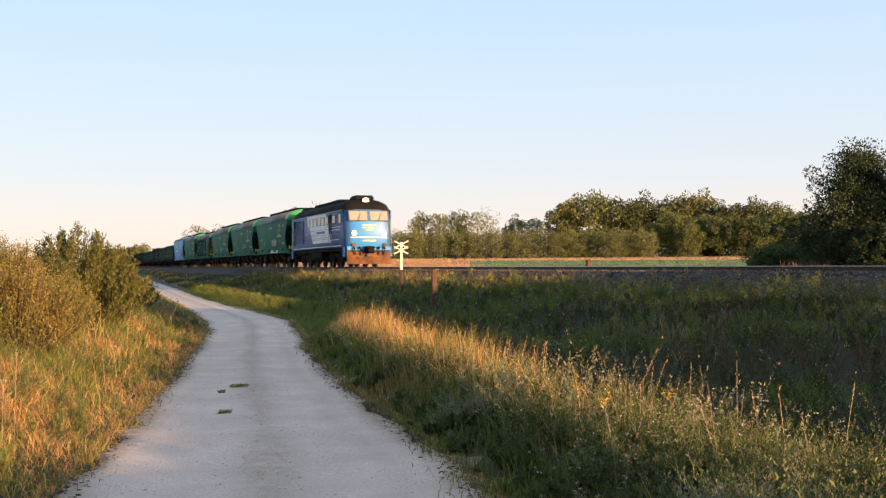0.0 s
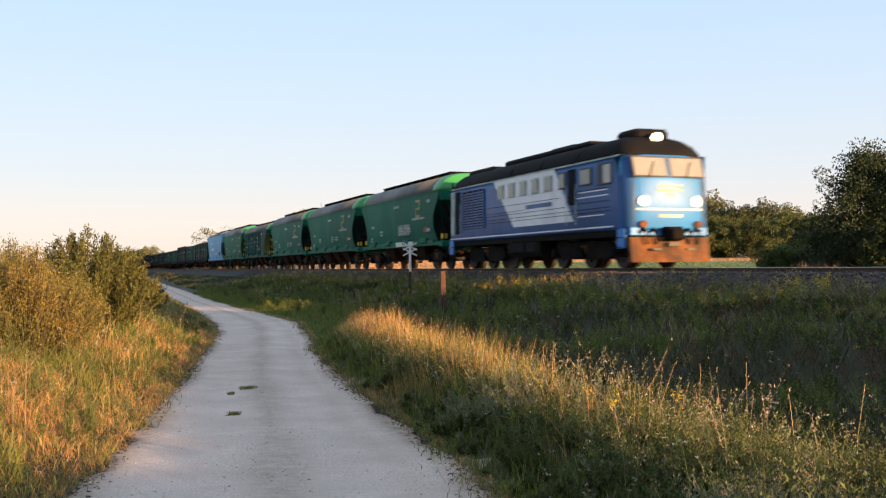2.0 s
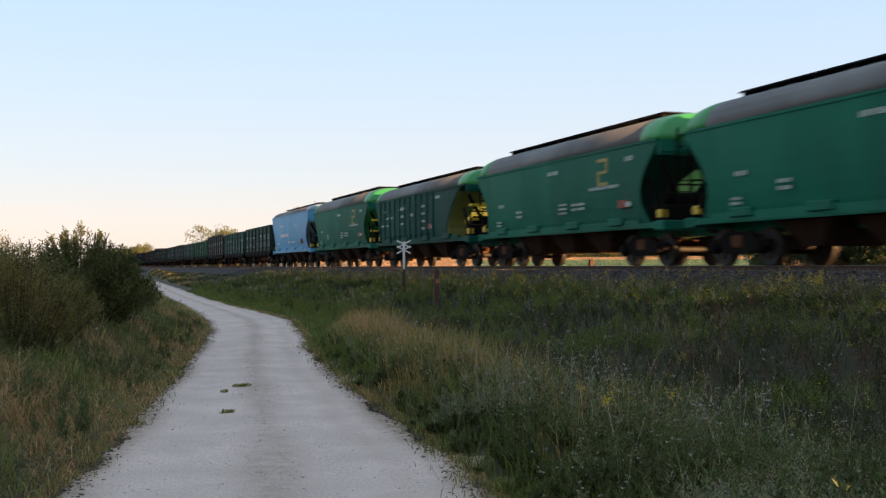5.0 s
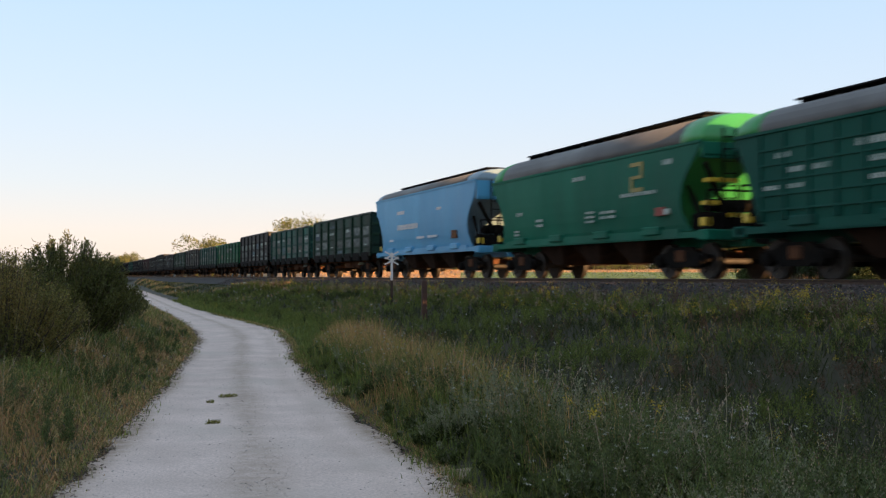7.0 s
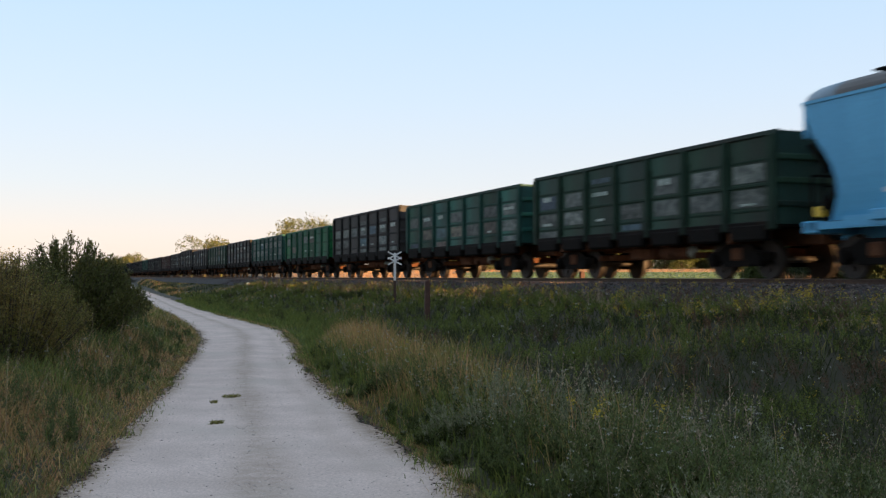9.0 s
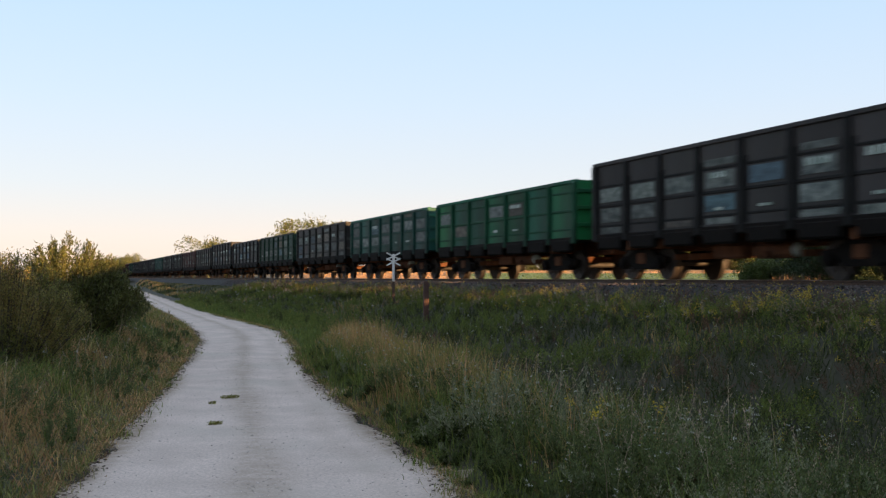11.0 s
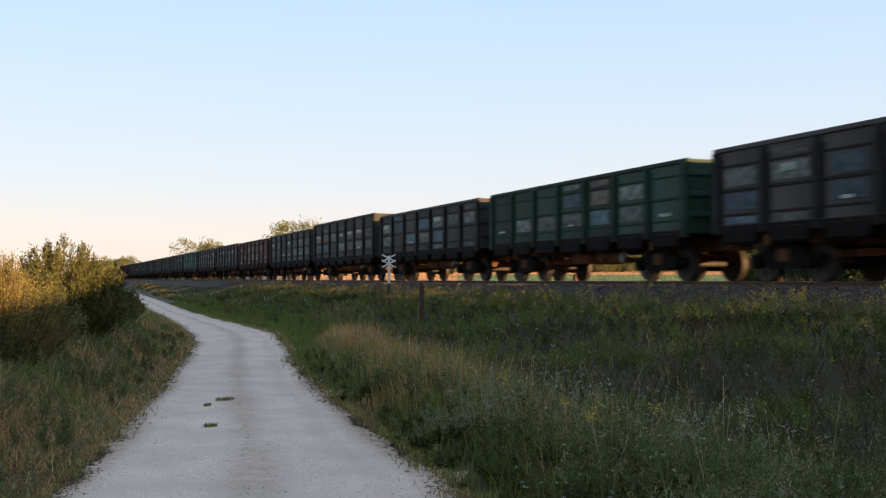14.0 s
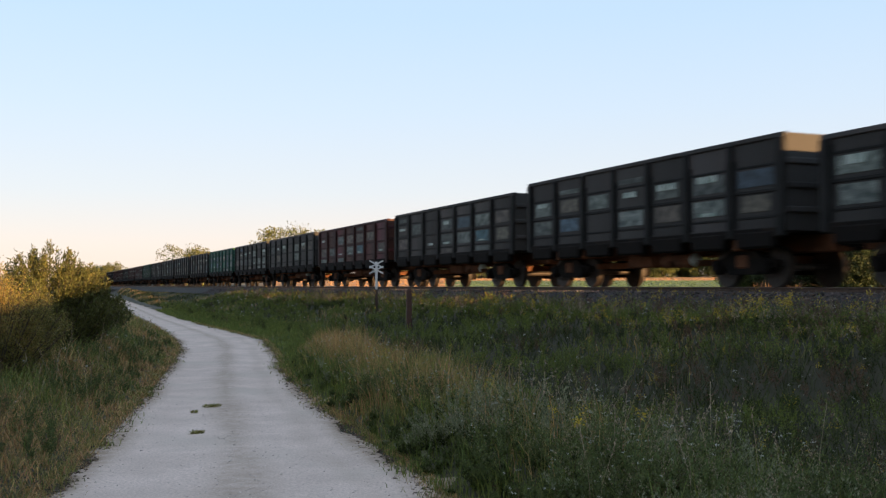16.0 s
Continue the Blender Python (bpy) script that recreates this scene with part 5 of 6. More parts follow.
def slope():
    # the ditch and the embankment's side
    x, y, n = slope_points(52000, 5.4, 13.6, -2.0, -190, 0.62)
    d = np.hypot(x, y)
    tuss = patch(x, y, 2.1, 1.0)
    tall = RNG.uniform(0.14, 0.42, len(x)) * (0.5 + 0.75 * tuss) * (1 - 0.55 * step(11.5, 13.4, n)) * (0.5 + 0.5 * step(7.0, 9.5, n))
    dry = patch(x, y, 0.35, 0.5) + RNG.normal(0, 0.15, len(x)) + 0.25 * step(70, 150, d)
    for lo, hi, m, nm, lb in ((-9, 0.72, G_DARK, "grass", "rank green grass"), (0.72, 0.90, G_OLIVE, "half_dry_grass", "yellowing grass"), (0.90, 9, G_DRY, "dry_grass", "dry grass")):
        k = (dry >= lo) & (dry < hi)
        stuff(nm, blades(nm, on_ground(x[k], y[k]), tall[k], 0.0062 * (1 + d[k] / 16) * RNG.uniform(0.7, 1.4, k.sum()), RNG.uniform(0.3, 1.1, k.sum()), m), lb + " on the railway embankment", "grass")
    x, y, n = slope_points(6000, 6.4, 13.5, -2.0, -80, 0.72)
    tall = (0.26 + 0.32 * patch(x, y, 1.1, 2.0)) * (1 - 0.4 * step(11.0, 13.2, n))
    kind = patch(x, y, 0.8, 5.0) + RNG.normal(0, 0.22, len(x)) - 0.25 * (1 - step(0.10, 0.30, x / y)) - 0.1 * step(22, 40, y)
    for k, m, lb in ((kind < 0.36, G_GREEN, "fresh green weeds on the railway embankment"), ((kind >= 0.36) & (kind < 0.8), G_DARK, "dense dark weeds on the railway embankment"), (kind >= 0.8, P_RUST, "brown seeding weeds on the railway embankment")):
        sprays("rusty_weeds" if m == P_RUST else "leafy_weeds", x[k], y[k], tall[k], m, 7, 24, lb, 0.026, 0.45)
    # a scatter of tiny pale flower heads
    x, y, n = slope_points(1500, 7.5, 13.6, -2.0, -80, 0.75)
    flowers("white_flowers", x, y, ground_z(x, y) + RNG.uniform(0.22, 0.5, len(x)), RNG.uniform(0.006, 0.02, len(x)), 3, 0.009 * (1 + np.hypot(x, y) / 22), P_WHITE, "tiny pale flower heads scattered on the embankment")
    x, y, n = slope_points(260, 8.5, 13.5, -3.0, -90, 0.8)
    flowers("white_flowers", x, y, ground_z(x, y) + RNG.uniform(0.25, 0.5, len(x)), RNG.uniform(0.015, 0.05, len(x)), 7, 0.012 * (1 + np.hypot(x, y) / 18), P_WHITE, "small white wild flowers on the embankment")
    x, y, n = slope_points(620, 11.8, 14.2, -3.0, -70, 0.9)
    k = patch(x, y, 0.9, 1.0) > 0.45
    x, y = x[k], y[k]
    flowers("yellow_flowers", x, y, ground_z(x, y) + RNG.uniform(0.36, 0.66, len(x)), RNG.uniform(0.04, 0.13, len(x)), 38, np.full(len(x), 0.025), P_YELLOW, "yellow flowering weeds beside the ballast", 0.7)
    x, y, n = slope_points(2600, 12.6, 14.25, -4.0, -80, 0.8)
    tall = RNG.uniform(0.22, 0.52, len(x)) * (0.45 + 0.9 * patch(x, y, 1.6, 0.5)) + 0.12 * step(13.4, 14.2, n)
    kind = RNG.rand(len(x))
    for k, m, lb in ((kind < 0.6, G_GREEN, "ragged weeds along the foot of the ballast"), ((kind >= 0.6) & (kind < 0.82), P_RUST, "rusty seeding weeds along the foot of the ballast"), (kind >= 0.82, G_TAN, "tan seeding weeds along the foot of the ballast")):
        sprays("leafy_weeds" if m == G_GREEN else "rusty_weeds", x[k], y[k], tall[k], m, 6, 20, lb, 0.024, 0.4)
    x, y, n = slope_points(110, 7.6, 12.4, -3.0, -45, 0.9)
    flowers("yellow_flowers", x, y, ground_z(x, y) + RNG.uniform(0.35, 0.55, len(x)), RNG.uniform(0.04, 0.12, len(x)), 26, np.full(len(x), 0.019), P_YELLOW, "yellow flowering weeds on the embankment", 0.6)
    x, y, n = slope_points(320, 12.8, 14.2, -3.0, -60, 0.9)
    flowers("rusty_weeds", x, y, ground_z(x, y) + RNG.uniform(0.3, 0.6, len(x)), RNG.uniform(0.03, 0.10, len(x)), 22, np.full(len(x), 0.032), P_RUST, "rusty brown seeding weeds by the ballast", 1.0)
    x, y, off = strip_points(420, 5.6, 20, 0.3, 2.0)
    k = off < 1.05 * crest_off(y)
    x, y, off = x[k], y[k], off[k]
    flowers("white_flowers", x, y, ground_z(x, y) + np.clip(0.20 + off / crest_off(y) * 0.42, 0, 0.66), RNG.uniform(0.008, 0.024, len(x)), 10, np.full(len(x), 0.009) * np.sqrt(far_width(y)), P_WHITE, "small white umbels on the verge", 0.12)
    x, y, off = strip_points(14, 7, 24, 0.7, 1.8)
    flowers("yellow_flowers", x, y, ground_z(x, y) + 0.5, RNG.uniform(0.03, 0.07, len(x)), 24, np.full(len(x), 0.016), P_YELLOW, "yellow wild flowers on the verge", 0.5)
    x, y, off = strip_points(60, 6, 22, -3.2, -0.7)
    flowers("white_flowers", x, y, ground_z(x, y) + 0.45, RNG.uniform(0.02, 0.04, len(x)), 12, np.full(len(x), 0.014) * np.sqrt(far_width(y)), P_WHITE, "small white umbels among dry grass", 0.2)


verge_right()
verge_left()
slope()
seed_stalks()


# ---- shrubs and trees ----
def limb_tree(height, r0, limbs, spread, rng, lean=0.0, bare=0.25):
    """Trunk and limbs as tapered tubes; returns the mesh and the limb ends."""
    bm = bmesh.new()
    top = Vector((lean * height, 0, height * 0.9))
    tube(bm, (0, 0, -0.3), top * 0.5, r0, 8, r0 * 0.6)
    tube(bm, top * 0.5, top, r0 * 0.6, 6, r0 * 0.12)
    ends = []
    for i in range(limbs):
        f = bare + (0.92 - bare) * (i + 0.5) / limbs
        a = i * 2.4 + rng.uniform(-0.4, 0.4)
        start = top * f
        ln = spread(f) * rng.uniform(0.75, 1.1)
        end = start + Vector((math.cos(a) * ln, math.sin(a) * ln, ln * rng.uniform(0.25, 0.6)))
        tube(bm, start, end, r0 * 0.35 * (1.1 - f), 5, r0 * 0.06)
        ends.append((start, end))
    return bm, ends, top


def crown_mesh(name, ends, top, clump, per, leaf, rng, material):
    """Clumps of leaves on shells round points of the limbs, so that gaps stay between them."""
    pts, ways = [], []
    centres = [top * 0.97]
    for a, b in ends:
        centres += [b, a.lerp(b, 0.62), b + Vector(rng.normal(0, clump * 0.7, 3))]
    for c in centres:
        r = clump * rng.uniform(0.55, 1.25)
        d = unit(rng.normal(size=(per, 3)))
        rad = r * rng.uniform(0.55, 1.05, (per, 1))
        pts.append(np.array(c) + d * rad * np.array((1, 1, 0.8)))
        ways.append(d + rng.normal(0, 0.6, (per, 3)))
    p, w = np.concatenate(pts), np.concatenate(ways)
    ln = leaf * rng.uniform(0.6, 1.4, len(p))
    return leaves(name, p, w, ln, ln * 0.6, material)


def polar(bearing, dist, dz=0.0):
    """A place from the eye: degrees to the right of straight ahead, metres away, on the ground."""
    x, y = dist * math.sin(radians(bearing)), dist * math.cos(radians(bearing))
    return Vector((x, y, float(ground_z(x, y)) + dz))


SHAPES = {
    "round": lambda h: (lambda f: h * 0.36 * math.sin(math.pi * min(1, 0.12 + f * 0.85)) ** 0.7),
    "broad": lambda h: (lambda f: h * 0.50 * math.sin(math.pi * min(1, 0.15 + f * 0.8)) ** 0.6),
    "column": lambda h: (lambda f: h * 0.17 * math.sin(math.pi * min(1, 0.1 + f * 0.85)) ** 0.5),
    "cone": lambda h: (lambda f: h * 0.34 * (1.08 - f)),
    "hedge": lambda h: (lambda f: h * 0.26 * (1.2 - f * 0.8)),
}
KIT = {}


def tree(kind, size, bearing, dist, material, label, group, name="tree", variant=0, sparse=1.0, turn=0.0, dz=0.0):
    key = (kind, material.name, variant, sparse)
    p = polar(bearing, dist, dz - 0.09 * size)
    m = Matrix.LocRotScale(p, Euler((0, 0, turn)), None)
    if key not in KIT:
        rng = np.random.RandomState(hash((len(kind), variant, int(sparse * 10))) % 9999)
        h = 10.0
        bm, ends, top = limb_tree(h, 0.2, {"hedge": 16, "column": 24}.get(kind, 34), SHAPES[kind](h), rng, rng.uniform(-0.04, 0.04), 0.03)
        KIT[key] = (mesh_of("trunk", bm, BARK), crown_mesh("crown", ends, top, {"column": 0.75, "hedge": 0.85}.get(kind, 1.05), int((38 if kind == "hedge" else 72) * sparse), 0.34 if sparse > 0.8 else 0.28, rng, material))
    t = new(name)
    t.matrix_world = m
    t.scale = (size / 11.2,) * 3
    tagged(t, label, "tree", group)
    part("trunk", KIT[key][0], BARK, t)
    part("crown", KIT[key][1], material, t)
    return t


def woods():
    rng = random.Random(5)
    # young plantation behind the stubble: two rows
    b = -3.2
    i = 0
    while b < 11.4:
        for row, d in enumerate((192, 199)):
            tree("hedge", rng.uniform(5.6, 6.8) + (0.5 if row else 0), b + row * 0.22 + rng.uniform(-0.05, 0.05), d + rng.uniform(-1.5, 1.5), T_PALE, "young slender plantation tree in a dense row", "plantation row", variant=i % 3, turn=rng.uniform(0, 6))
            i += 1
        b += 0.46
    lone = (
        # bearing, distance, height, shape, leaves, sparse
        (6.05, 225, 14.3, "column", T_PALE, 1.0), (6.75, 226, 16.1, "column", T_PALE, 1.0), (7.75, 228, 17.9, "round", T_PALE, 1.0), (4.1, 240, 11.2, "broad", T_LEAF, 1.0),
        (9.2, 232, 13.6, "broad", T_DARK, 1.0), (10.3, 236, 14.8, "broad", T_DARK, 1.0), (11.3, 238, 13.6, "broad", T_DARK, 1.0), (12.3, 205, 10.3, "round", T_LEAF, 1.0),
        (13.0, 240, 15.5, "round", T_PALE, 1.0), (13.9, 240, 15.9, "round", T_PALE, 1.0), (14.3, 208, 9.5, "round", T_LEAF, 1.0), (15.3, 236, 12.4, "broad", T_DARK, 1.0),
        (15.2, 205, 8.2, "broad", T_LEAF, 1.0), (16.4, 238, 13.2, "broad", T_DARK, 1.0), (16.2, 203, 8.0, "round", T_DARK, 1.0), (17.3, 236, 12.0, "broad", T_DARK, 1.0),
        (17.2, 205, 8.6, "broad", T_LEAF, 1.0), (18.1, 240, 15.9, "column", T_PALE, 0.5), (18.4, 206, 11.2, "round", T_LEAF, 1.0), (19.3, 234, 11.6, "broad", T_DARK, 1.0),
        (19.4, 205, 10.3, "round", T_LEAF, 1.0), (20.3, 240, 15.5, "column", T_PALE, 0.5), (20.4, 205, 8.8, "broad", T_DARK, 1.0), (22.0, 206, 9.6, "broad", T_DARK, 1.0),
        (13.2, 201, 7.3, "round", T_LEAF, 1.0), (24.5, 215, 11.2, "broad", T_DARK, 1.0), (27.0, 215, 11.2, "broad", T_DARK, 1.0),
        # thin birches over the plantation
        (-1.9, 214, 11.5, "column", T_PALE, 0.5), (-1.4, 216, 13.4, "column", T_PALE, 0.5), (-0.6, 214, 12.4, "column", T_PALE, 0.5), (0.1, 216, 13.5, "column", T_PALE, 0.5),
        (0.75, 214, 12.4, "column", T_PALE, 0.5), (1.6, 215, 12.9, "round", T_PALE, 0.5),
        # behind the train, towards where the track comes from
        (-13.2, 170, 9.5, "broad", T_PALE, 0.5), (-12.5, 172, 8.6, "round", T_PALE, 1.0), (-8.7, 165, 11.1, "column", T_PALE, 0.5), (-8.1, 167, 11.5, "round", T_PALE, 0.5),
        (-6.9, 168, 11.0, "round", T_PALE, 0.5), (-6.1, 168, 11.1, "round", T_PALE, 0.5), (-5.3, 170, 10.5, "column", T_PALE, 0.5),
    )
    for i, (b, d, h, k, m, s) in enumerate(lone):
        h *= 1.12 if 8.5 < b < 17.5 else 1.0
        words = {"round": "rounded", "broad": "broad-crowned", "column": "slender"}[k]
        tree(k, h, b, d, m, f"{words} leafy tree lit by low evening sun" if m != T_DARK else f"{words} dark green tree at the field's edge", "trees beyond the fields", variant=i % 2, sparse=s, turn=i * 1.7)
    # distant wood on the skyline
    for i in range(9):
        tree("broad", rng.uniform(9, 12), -19.5 + i * 0.32, rng.uniform(480, 520), T_PALE, "distant rounded tree on the skyline", "distant wood", variant=i % 2, turn=i * 2.1)
    # dark tree and thicket near the track
    near_tree(21.9, 56, 7.5)


def near_tree(bearing, dist, height):
    rng = np.random.RandomState(31)
    spots = ((bearing, dist, height, "cone", 0.155), (bearing + 2.4, dist + 3, height * 0.72, "broad", 0.155), (bearing - 1.5, dist + 2.5, height * 0.5, "round", 0.15), (bearing + 4.5, dist, height * 0.8, "broad", 0.155), (bearing + 0.9, dist - 3, height * 0.40, "round", 0.14))
    # unseen thicket added along the far side of the track, shading the lane
    for n, along, h in ((21.4, -8.6, 3.7), (22.0, -6.4, 4.0), (21.4, -4.2, 3.8), (22.0, -1.8, 4.0), (26.8, 6.4, 6.4), (28.0, 8.8, 7.0), (27.0, 11.2, 6.4)):
        p = place(n, along)
        spots += ((math.degrees(math.atan2(p.x, p.y)), p.length, h, "broad", 0.24),)
    for b, d, h, k, lf in spots:
        p = polar(b, d)
        shape = SHAPES[k](h)
        bm, ends, top = limb_tree(h, 0.14, 84 if k == "cone" else 60, (lambda f: 1.32 * shape(f)) if k == "cone" else shape, rng, 0.02, 0.05)
        t = empty("tree", Matrix.Translation(p), "dark dense tree close to the track, some added unseen for shade", "tree", "trees near the track")
        part("trunk", bm, BARK, t)
        part("crown", crown_mesh("crown", ends, top, h * 0.09, 130, lf * 0.8, rng, T_NEAR), T_NEAR, t)
    # low shrubs and rusty dock stalks at their feet
    for b, d, h, m in ((17.2, 60, 1.6, T_LEAF), (17.9, 61, 2.0, T_LEAF), (18.6, 60, 1.5, T_DARK)):
        bm, ends, top = limb_tree(h, 0.04, 26, SHAPES["broad"](h), rng, 0, 0.05)
        t = empty("shrub", Matrix.Translation(polar(b, d)), "low green shrub beyond the rails", "shrub", "low shrubs beyond the rails")
        part("trunk", bm, BARK, t)
        part("crown", crown_mesh("crown", ends, top, h * 0.14, 70, 0.11, rng, m), m, t)
    b = rng.uniform(18.2, 20.6, 420)
    d = rng.uniform(50, 58, 420)
    x, y = d * np.sin(np.radians(b)), d * np.cos(np.radians(b))
    stuff("rusty_weeds", blades("rusty_weeds", on_ground(x, y), rng.uniform(0.5, 1.3, 420), np.full(420, 0.05), rng.uniform(0.05, 0.4, 420), P_RUST), "rusty brown tall weeds under the dark tree", "weeds")


woods()


def shrub(x, y, height, radius, stems, leaf, per, material, label, upright, seed):
    """A shrub of many stems from the ground, each with twigs and small leaves."""
    rng = np.random.RandomState(seed)
    base = Vector((x, y, float(ground_z(x, y)) - 0.05))
    ob = empty("shrub", Matrix.Translation(base), label, "shrub", "shrubs beside the lane")
    bm = bmesh.new()
    pts, ways = [], []
    for i in range(stems):
        a = rng.uniform(0, 6.28)
        r = radius * math.sqrt(rng.rand())
        h = height * (1 - 0.55 * (r / radius) ** 2) * rng.uniform(0.84, 1.02)
        foot = Vector((math.cos(a) * r * 0.35, math.sin(a) * r * 0.35, 0))
        tip = Vector((math.cos(a) * r, math.sin(a) * r, h))
        tube(bm, foot, tip, 0.014, 4, 0.003)
        t = rng.uniform(0.12, 1.02, per) ** 0.75
        line = np.array(foot)[None] + (np.array(tip) - np.array(foot))[None] * t[:, None]
        spread = (0.13 if not upright else 0.065) * (1.15 - t)[:, None] + 0.015
        pts.append(line + rng.normal(0, 1, (per, 3)) * spread)
        w = rng.normal(0, 0.7, (per, 3))
        w[:, 2] += 1.0 if upright else 0.3
        w[:, :2] += np.array((math.cos(a), math.sin(a))) * 0.4
        ways.append(w)
    part("branchwork", bm, BARK, ob)
    p, w = np.concatenate(pts), np.concatenate(ways)
    ln = leaf * rng.uniform(0.6, 1.4, len(p))
    part("crown", leaves("crown", p, w, ln, ln * (0.3 if upright else 0.5), material), material, ob)
    return ob


shrub(-7.18, 19.6, 2.15, 1.45, 200, 0.065, 250, B_GREEN, "dark green upright shrub catching low sun", True, 3)
shrub(-8.3, 19.0, 1.65, 0.95, 90, 0.065, 200, B_GREEN, "dark green upright shrub catching low sun", True, 4)
shrub(-6.35, 14.8, 1.80, 1.2, 190, 0.027, 330, B_AUTUMN, "loose shrub with yellowing and rusty leaves", False, 5)
shrub(-7.7, 14.9, 1.88, 1.25, 190, 0.027, 330, B_AUTUMN, "loose shrub with yellowing and rusty leaves", False, 6)
shrub(-6.2, 11.3, 0.95, 0.85, 110, 0.025, 260, B_AUTUMN, "loose shrub with yellowing and rusty leaves", False, 8)
shrub(-7.7, 17.2, 1.85, 1.0, 130, 0.030, 280, B_AUTUMN, "loose shrub with yellowing and rusty leaves", False, 11)
shrub(-8.6, 26.5, 1.3, 1.1, 90, 0.07, 140, B_GREEN, "dark green upright shrub catching low sun", True, 9)
# ---- signs, posts, stones and clods ----
TAR_WOOD = mat("tarred_brown_wood", (0.075, 0.042, 0.028), (0.05, 0.03, 0.022), 5, 0.85, bump=0.4, fine=40, stretch=(1, 1, 0.2))
RUSTY_POST = mat("rust_brown_steel", (0.095, 0.040, 0.025), (0.062, 0.030, 0.021), 6, 0.8, bump=0.3, fine=40)


def crossing_sign():
    p = place(12.2, -37.7)
    ob = empty("crossing_sign", pose(p.x, p.y, 0.58, 0, 0, -2), "white double crossbuck sign on a two-tone post", "sign")
    part("post_foot", boxes((-0.05, -0.05, -0.1, 0.05, 0.05, 0.92), bevel=0.01), TAR_WOOD, ob, "dark lower post")
    part("post", boxes((-0.045, -0.045, 0.92, 0.045, 0.045, 2.0), bevel=0.01), WHITE, ob)
    for z in (1.90, 1.68):
        for s in (-1, 1):
            bm = bmesh.new()
            beam(bm, (-0.27, -0.062 - 0.006 * s, z - s * 0.14), (0.27, -0.062 - 0.006 * s, z + s * 0.14), 0.012, 0.05)
            part("cross_board", bm, WHITE, ob, "white painted board")


def posts():
    p = place(11.5, -32.0)
    ob = empty("marker_post", pose(p.x, p.y, 0.36, 0, 0, 12), "rust-brown short post in the embankment grass", "post")
    bm = bmesh.new()
    loft(bm, [plan_ring(-0.2, -0.09, 0.09, 0.09, 0.02, 1), plan_ring(1.12, -0.085, 0.085, 0.085, 0.02, 1), plan_ring(1.17, -0.07, 0.07, 0.07, 0.02, 1)])
    part("post", bm, RUSTY_POST, ob)
    p = place(20.0, -36.9)
    ob = empty("marker_post", pose(p.x, p.y, 1.0, 0, 0, 12), "rust-brown short post beyond the rails", "post")
    bm = bmesh.new()
    loft(bm, [plan_ring(-0.3, -0.10, 0.10, 0.10, 0.02, 1), plan_ring(0.82, -0.095, 0.095, 0.095, 0.02, 1), plan_ring(0.86, -0.08, 0.08, 0.08, 0.02, 1)])
    part("post", bm, RUSTY_POST, ob)
    p = place(13.0, -75.5)
    ob = empty("distance_stone", pose(p.x, p.y, 0.55, 0, 0, 0), "small white distance stone by the track", "marker stone")
    bm = bmesh.new()
    loft(bm, [plan_ring(-0.2, -0.13, 0.13, 0.1, 0.02, 1), plan_ring(0.60, -0.12, 0.12, 0.09, 0.02, 1), plan_ring(0.68, -0.08, 0.08, 0.06, 0.02, 1)])
    part("stone", bm, FADED_WHITE, ob)


def stones(name, pts, size, material, label, category, flat=0.7):
    """Broken stones: irregular eight-faced lumps."""
    n = len(pts)
    v0 = np.array(((1, 0, 0), (0, 1, 0), (-1, 0, 0), (0, -1, 0), (0, 0, flat), (0, 0, -flat)), float)
    a = RNG.uniform(0, 6.28, n)
    v = v0[None] * RNG.uniform(0.55, 1.3, (n, 6, 1)) * size[:, None, None] + RNG.normal(0, 0.15, (n, 6, 3)) * size[:, None, None]
    c, s = np.cos(a)[:, None], np.sin(a)[:, None]
    v = np.stack((v[..., 0] * c - v[..., 1] * s, v[..., 0] * s + v[..., 1] * c, v[..., 2]), -1) + pts[:, None]
    i = np.arange(n)[:, None] * 6
    f = np.array((0, 1, 4, 1, 2, 4, 2, 3, 4, 3, 0, 4, 1, 0, 5, 2, 1, 5, 3, 2, 5, 0, 3, 5))
    stuff(name, raw_mesh(name, v.reshape(-1, 3), (i + f).ravel(), np.full(8 * n, 3), material), label, category)


def ballast():
    n = 17000
    s = -9.0 * (95 / 9.0) ** (RNG.rand(n) ** 0.8)
    m = np.where(RNG.rand(n) < 0.8, RNG.uniform(-3.2, -0.9, n), RNG.uniform(-0.7, 0.7, n))
    z = np.interp(m, (-3.3, -2.6, -2.05, -1.2, -0.6, 0.6), (0.92, 1.22, 1.44, 1.45, 1.42, 1.42)) + RNG.uniform(-0.01, 0.025, n)
    x, y = (TRACK_N + m) * ACROSS.x + s * ALONG.x, (TRACK_N + m) * ACROSS.y + s * ALONG.y
    stones("ballast", np.stack((x, y, z), -1), RNG.uniform(0.028, 0.062, n), BALLAST, "broken dark ballast stones along the rails", "ballast")


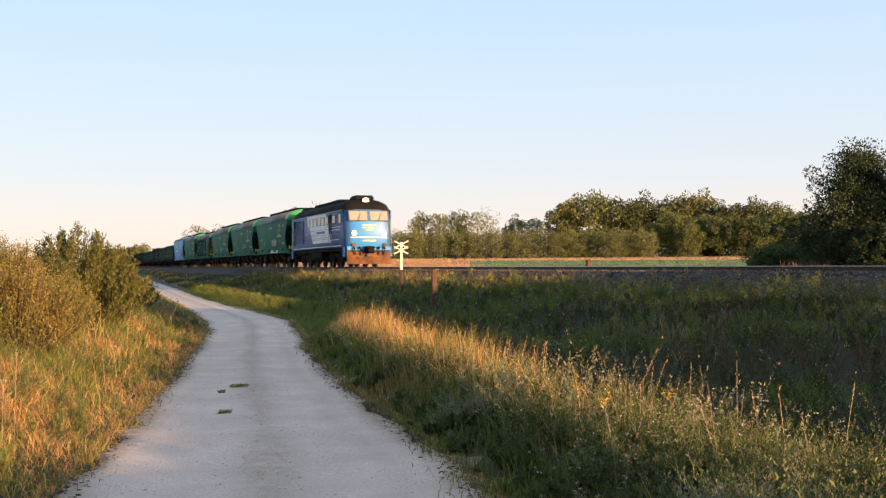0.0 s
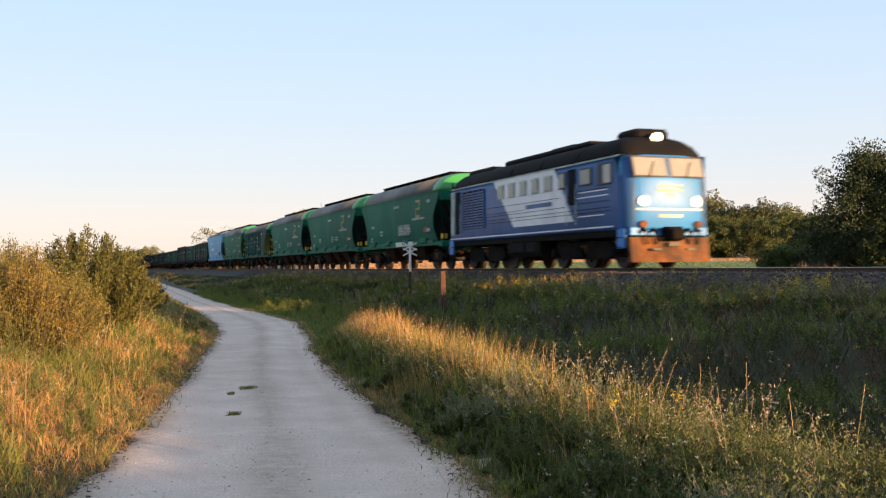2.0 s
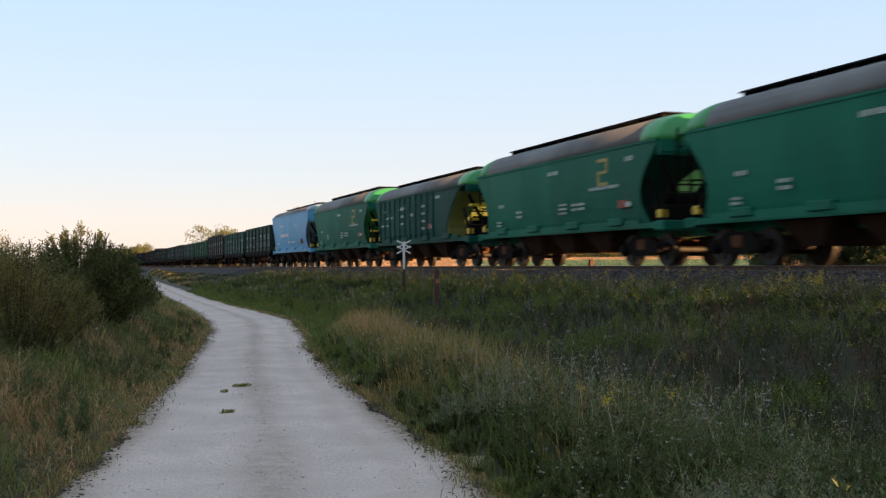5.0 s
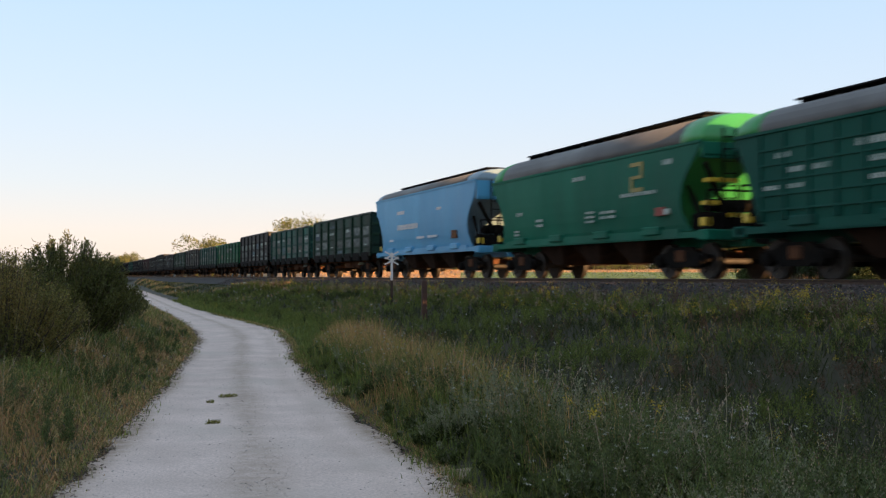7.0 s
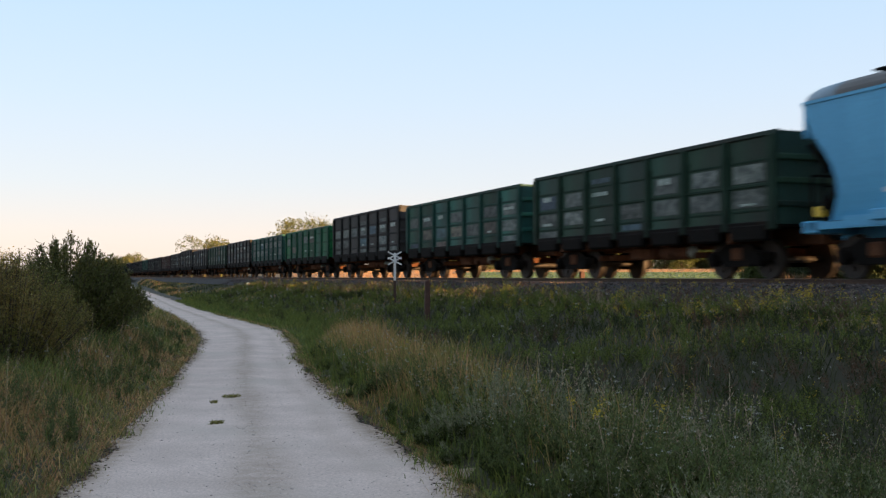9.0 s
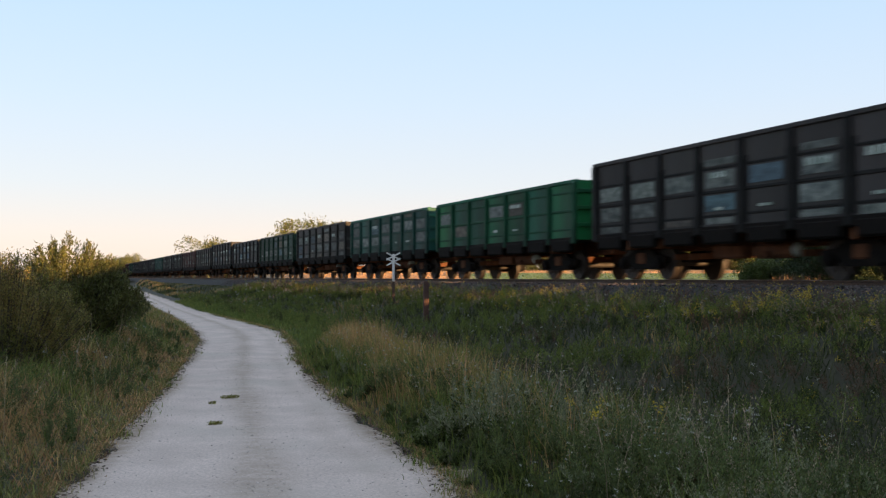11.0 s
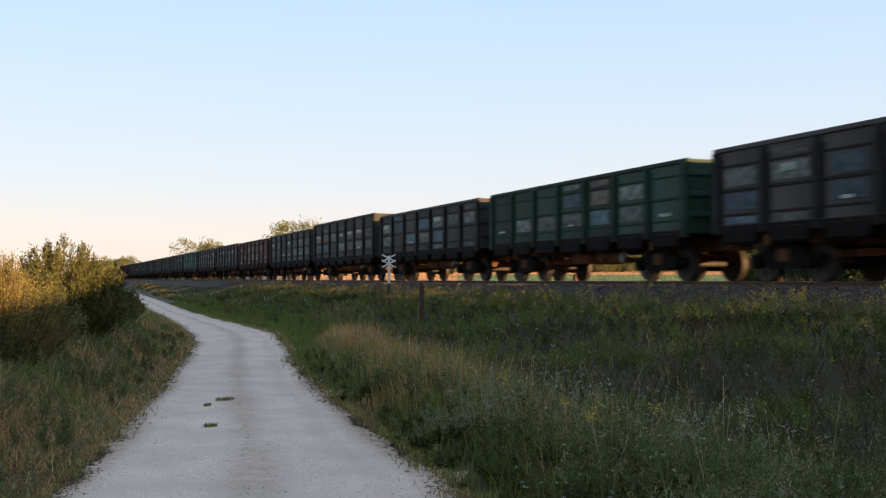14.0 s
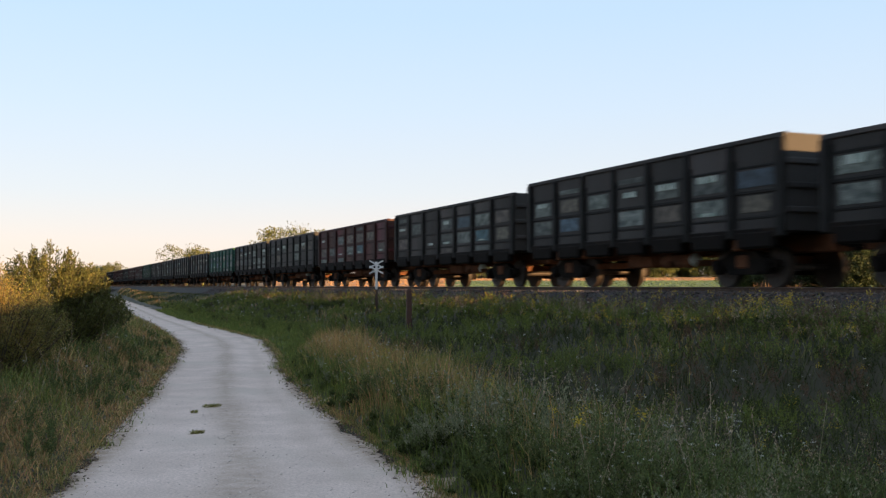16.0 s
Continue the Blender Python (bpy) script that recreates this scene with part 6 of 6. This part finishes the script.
def lane_litter():
    n = 9000
    y = 4.6 * (34 / 4.6) ** RNG.rand(n)
    l, r = lane_edges(y)
    u = np.where(RNG.rand(n) < 0.35, RNG.rand(n), np.where(RNG.rand(n) < 0.4, RNG.normal(0.5, 0.06, n), np.where(RNG.rand(n) < 0.5, RNG.beta(1, 7, n), RNG.beta(5, 1, n))))
    x = l + (r - l) * u
    z = ground_z(x, y) + 0.014
    stones("pebbles", np.stack((x, y, z), -1), 0.0022 + 0.010 * RNG.rand(n) ** 3 * (1 + (RNG.rand(n) < 0.03) * 1.2), PEBBLE, "pale limestone pebbles scattered on the lane", "pebbles", 0.28)
    # dark turf clods and flattened straw
    for x, y, r, k in ((-2.85, 13.72, 0.09, 40), (-2.97, 13.2, 0.035, 14), (-2.52, 11.34, 0.055, 26)):
        a = RNG.uniform(0, 6.28, k * 6)
        q = r * np.sqrt(RNG.rand(k * 6))
        px, py = x + q * np.cos(a) * 1.4, y + q * np.sin(a)
        p = np.stack((px, py, ground_z(px, py) + 0.016 + RNG.uniform(0, 0.025, k * 6)), -1)
        w = RNG.normal(0, 1, (k * 6, 3))
        ob = stuff("turf_clod", leaves("turf_clod", p, w, RNG.uniform(0.015, 0.04, k * 6), RNG.uniform(0.008, 0.02, k * 6), G_OLIVE), "dark torn turf clod lying on the lane", "turf")
    # short straw creeping over both edges
    n = 15000
    y = 4.4 * (45 / 4.4) ** RNG.rand(n)
    l, r = lane_edges(y)
    inward = np.abs(RNG.normal(0, 0.07, n)) * (0.4 + 1.6 * patch(y * 0.7, y, 2.3, 1.0))
    x = np.where(RNG.rand(n) < 0.5, l + inward - 0.16, r - inward + 0.16)
    h = RNG.uniform(0.02, 0.08, n)
    half = RNG.rand(n) < 0.5
    for k, m, lb in ((half, G_DRY, "flattened dry straw at the lane's edges"), (~half, G_OLIVE, "short trodden grass at the lane's edges")):
        stuff("edge_grass", blades("edge_grass", on_ground(x[k], y[k]) + np.array((0, 0, 0.01)), h[k], 0.004 * far_width(y[k]), RNG.uniform(0.5, 1.6, k.sum()), m), lb, "grass")


def edge_soil():
    """Crumbs of brown earth and dead leaf along the foot of both verges."""
    n = 9000
    y = 4.4 * (34 / 4.4) ** RNG.rand(n)
    l, r = lane_edges(y)
    out = RNG.normal(0.05, 0.09, n)
    x = np.where(RNG.rand(n) < 0.5, l - out, r + out)
    z = ground_z(x, y) + 0.012
    stones("earth_crumbs", np.stack((x, y, z), -1), (0.006 + 0.022 * RNG.rand(n) ** 2) * np.sqrt(far_width(y)), EARTH, "brown earth crumbs along the lane's edges", "soil", 0.35)


def edge_tufts():
    """Tufts that creep out from the verges over the lane's edges."""
    n, k = 150, 30
    y = 4.6 * (40 / 4.6) ** RNG.rand(n)
    l, r = lane_edges(y)
    x = np.where(RNG.rand(n) < 0.6, r - RNG.uniform(-0.28, 0.06, n), l + RNG.uniform(-0.28, 0.03, n))
    rad = RNG.uniform(0.05, 0.16, n)
    px = (x[:, None] + RNG.normal(0, 1, (n, k)) * rad[:, None]).ravel()
    py = (y[:, None] + RNG.normal(0, 1, (n, k)) * rad[:, None] * 1.6).ravel()
    h = (RNG.uniform(0.03, 0.12, n)[:, None] * RNG.uniform(0.5, 1.2, (n, k))).ravel()
    dark = np.repeat(RNG.rand(n) < 0.6, k)
    for q, m, lb in ((dark, G_GREEN, "green grass tufts creeping over the lane's edge"), (~dark, G_OLIVE, "yellowing grass tufts creeping over the lane's edge")):
        stuff("grass_tufts", blades("grass_tufts", on_ground(px[q], py[q]), h[q], 0.008 * far_width(py[q]), RNG.uniform(0.2, 1.2, q.sum()), m), lb, "grass")


def field_growth():
    n = 34000
    d = 38 * (190 / 38) ** (RNG.rand(n) ** 0.7)
    b = np.radians(RNG.uniform(-9, 26, n))
    x, y = d * np.sin(b), d * np.cos(b)
    nn = x * ACROSS.x + y * ACROSS.y
    k = nn > 26
    x, y, d = x[k], y[k], d[k]
    straw = (d > 152) | (x < 0.02 * y)
    for q, m, h, nm, lb in ((straw, G_STUBBLE, 0.07, "stubble", "sunlit straw stubble on the harvested field"), (~straw, G_CROP, 0.06, "crop", "low green crop on the field")):
        stuff(nm, blades(nm, on_ground(x[q], y[q]), RNG.uniform(0.6, 1.3, q.sum()) * h, 0.0012 * d[q], RNG.uniform(0.0, 0.6, q.sum()), m), lb, "field crop")


G_STUBBLE = mat("stubble_straw", (0.38, 0.22, 0.10), (0.31, 0.18, 0.085), 0.05, per_island=0.2, fine=2, world_space=True, **LEAF_SPEC)
G_CROP = mat("crop_leaf", (0.085, 0.150, 0.052), (0.072, 0.125, 0.044), 0.05, per_island=0.2, fine=2, world_space=True, **LEAF_SPEC)
crossing_sign()
posts()
ballast()
lane_litter()
edge_soil()
edge_tufts()
field_growth()
# ---- what moves ----
def motions():
    times = [0.0, 1 / 30] + [0.5 * k for k in range(1, 32)] + [16 - 1 / 30, 16.0]
    for ob, offset in VEHICLES:
        rows = []
        for t in times:
            p = place(TRACK_N, JOINT["s"] + offset + SPEED * (t - JOINT["t"]), RAIL_Z)
            rows.append((t, pose(p.x, p.y, p.z, 0, 0, HEADING)))
        walk(ob, rows)
    for w, at, radius in WHEELS:
        turn = math.degrees(SPEED / FPS / radius)
        walk(w, [(k / FPS, pose(*at, 0, turn * k, 0)) for k in range(481)])


motions()
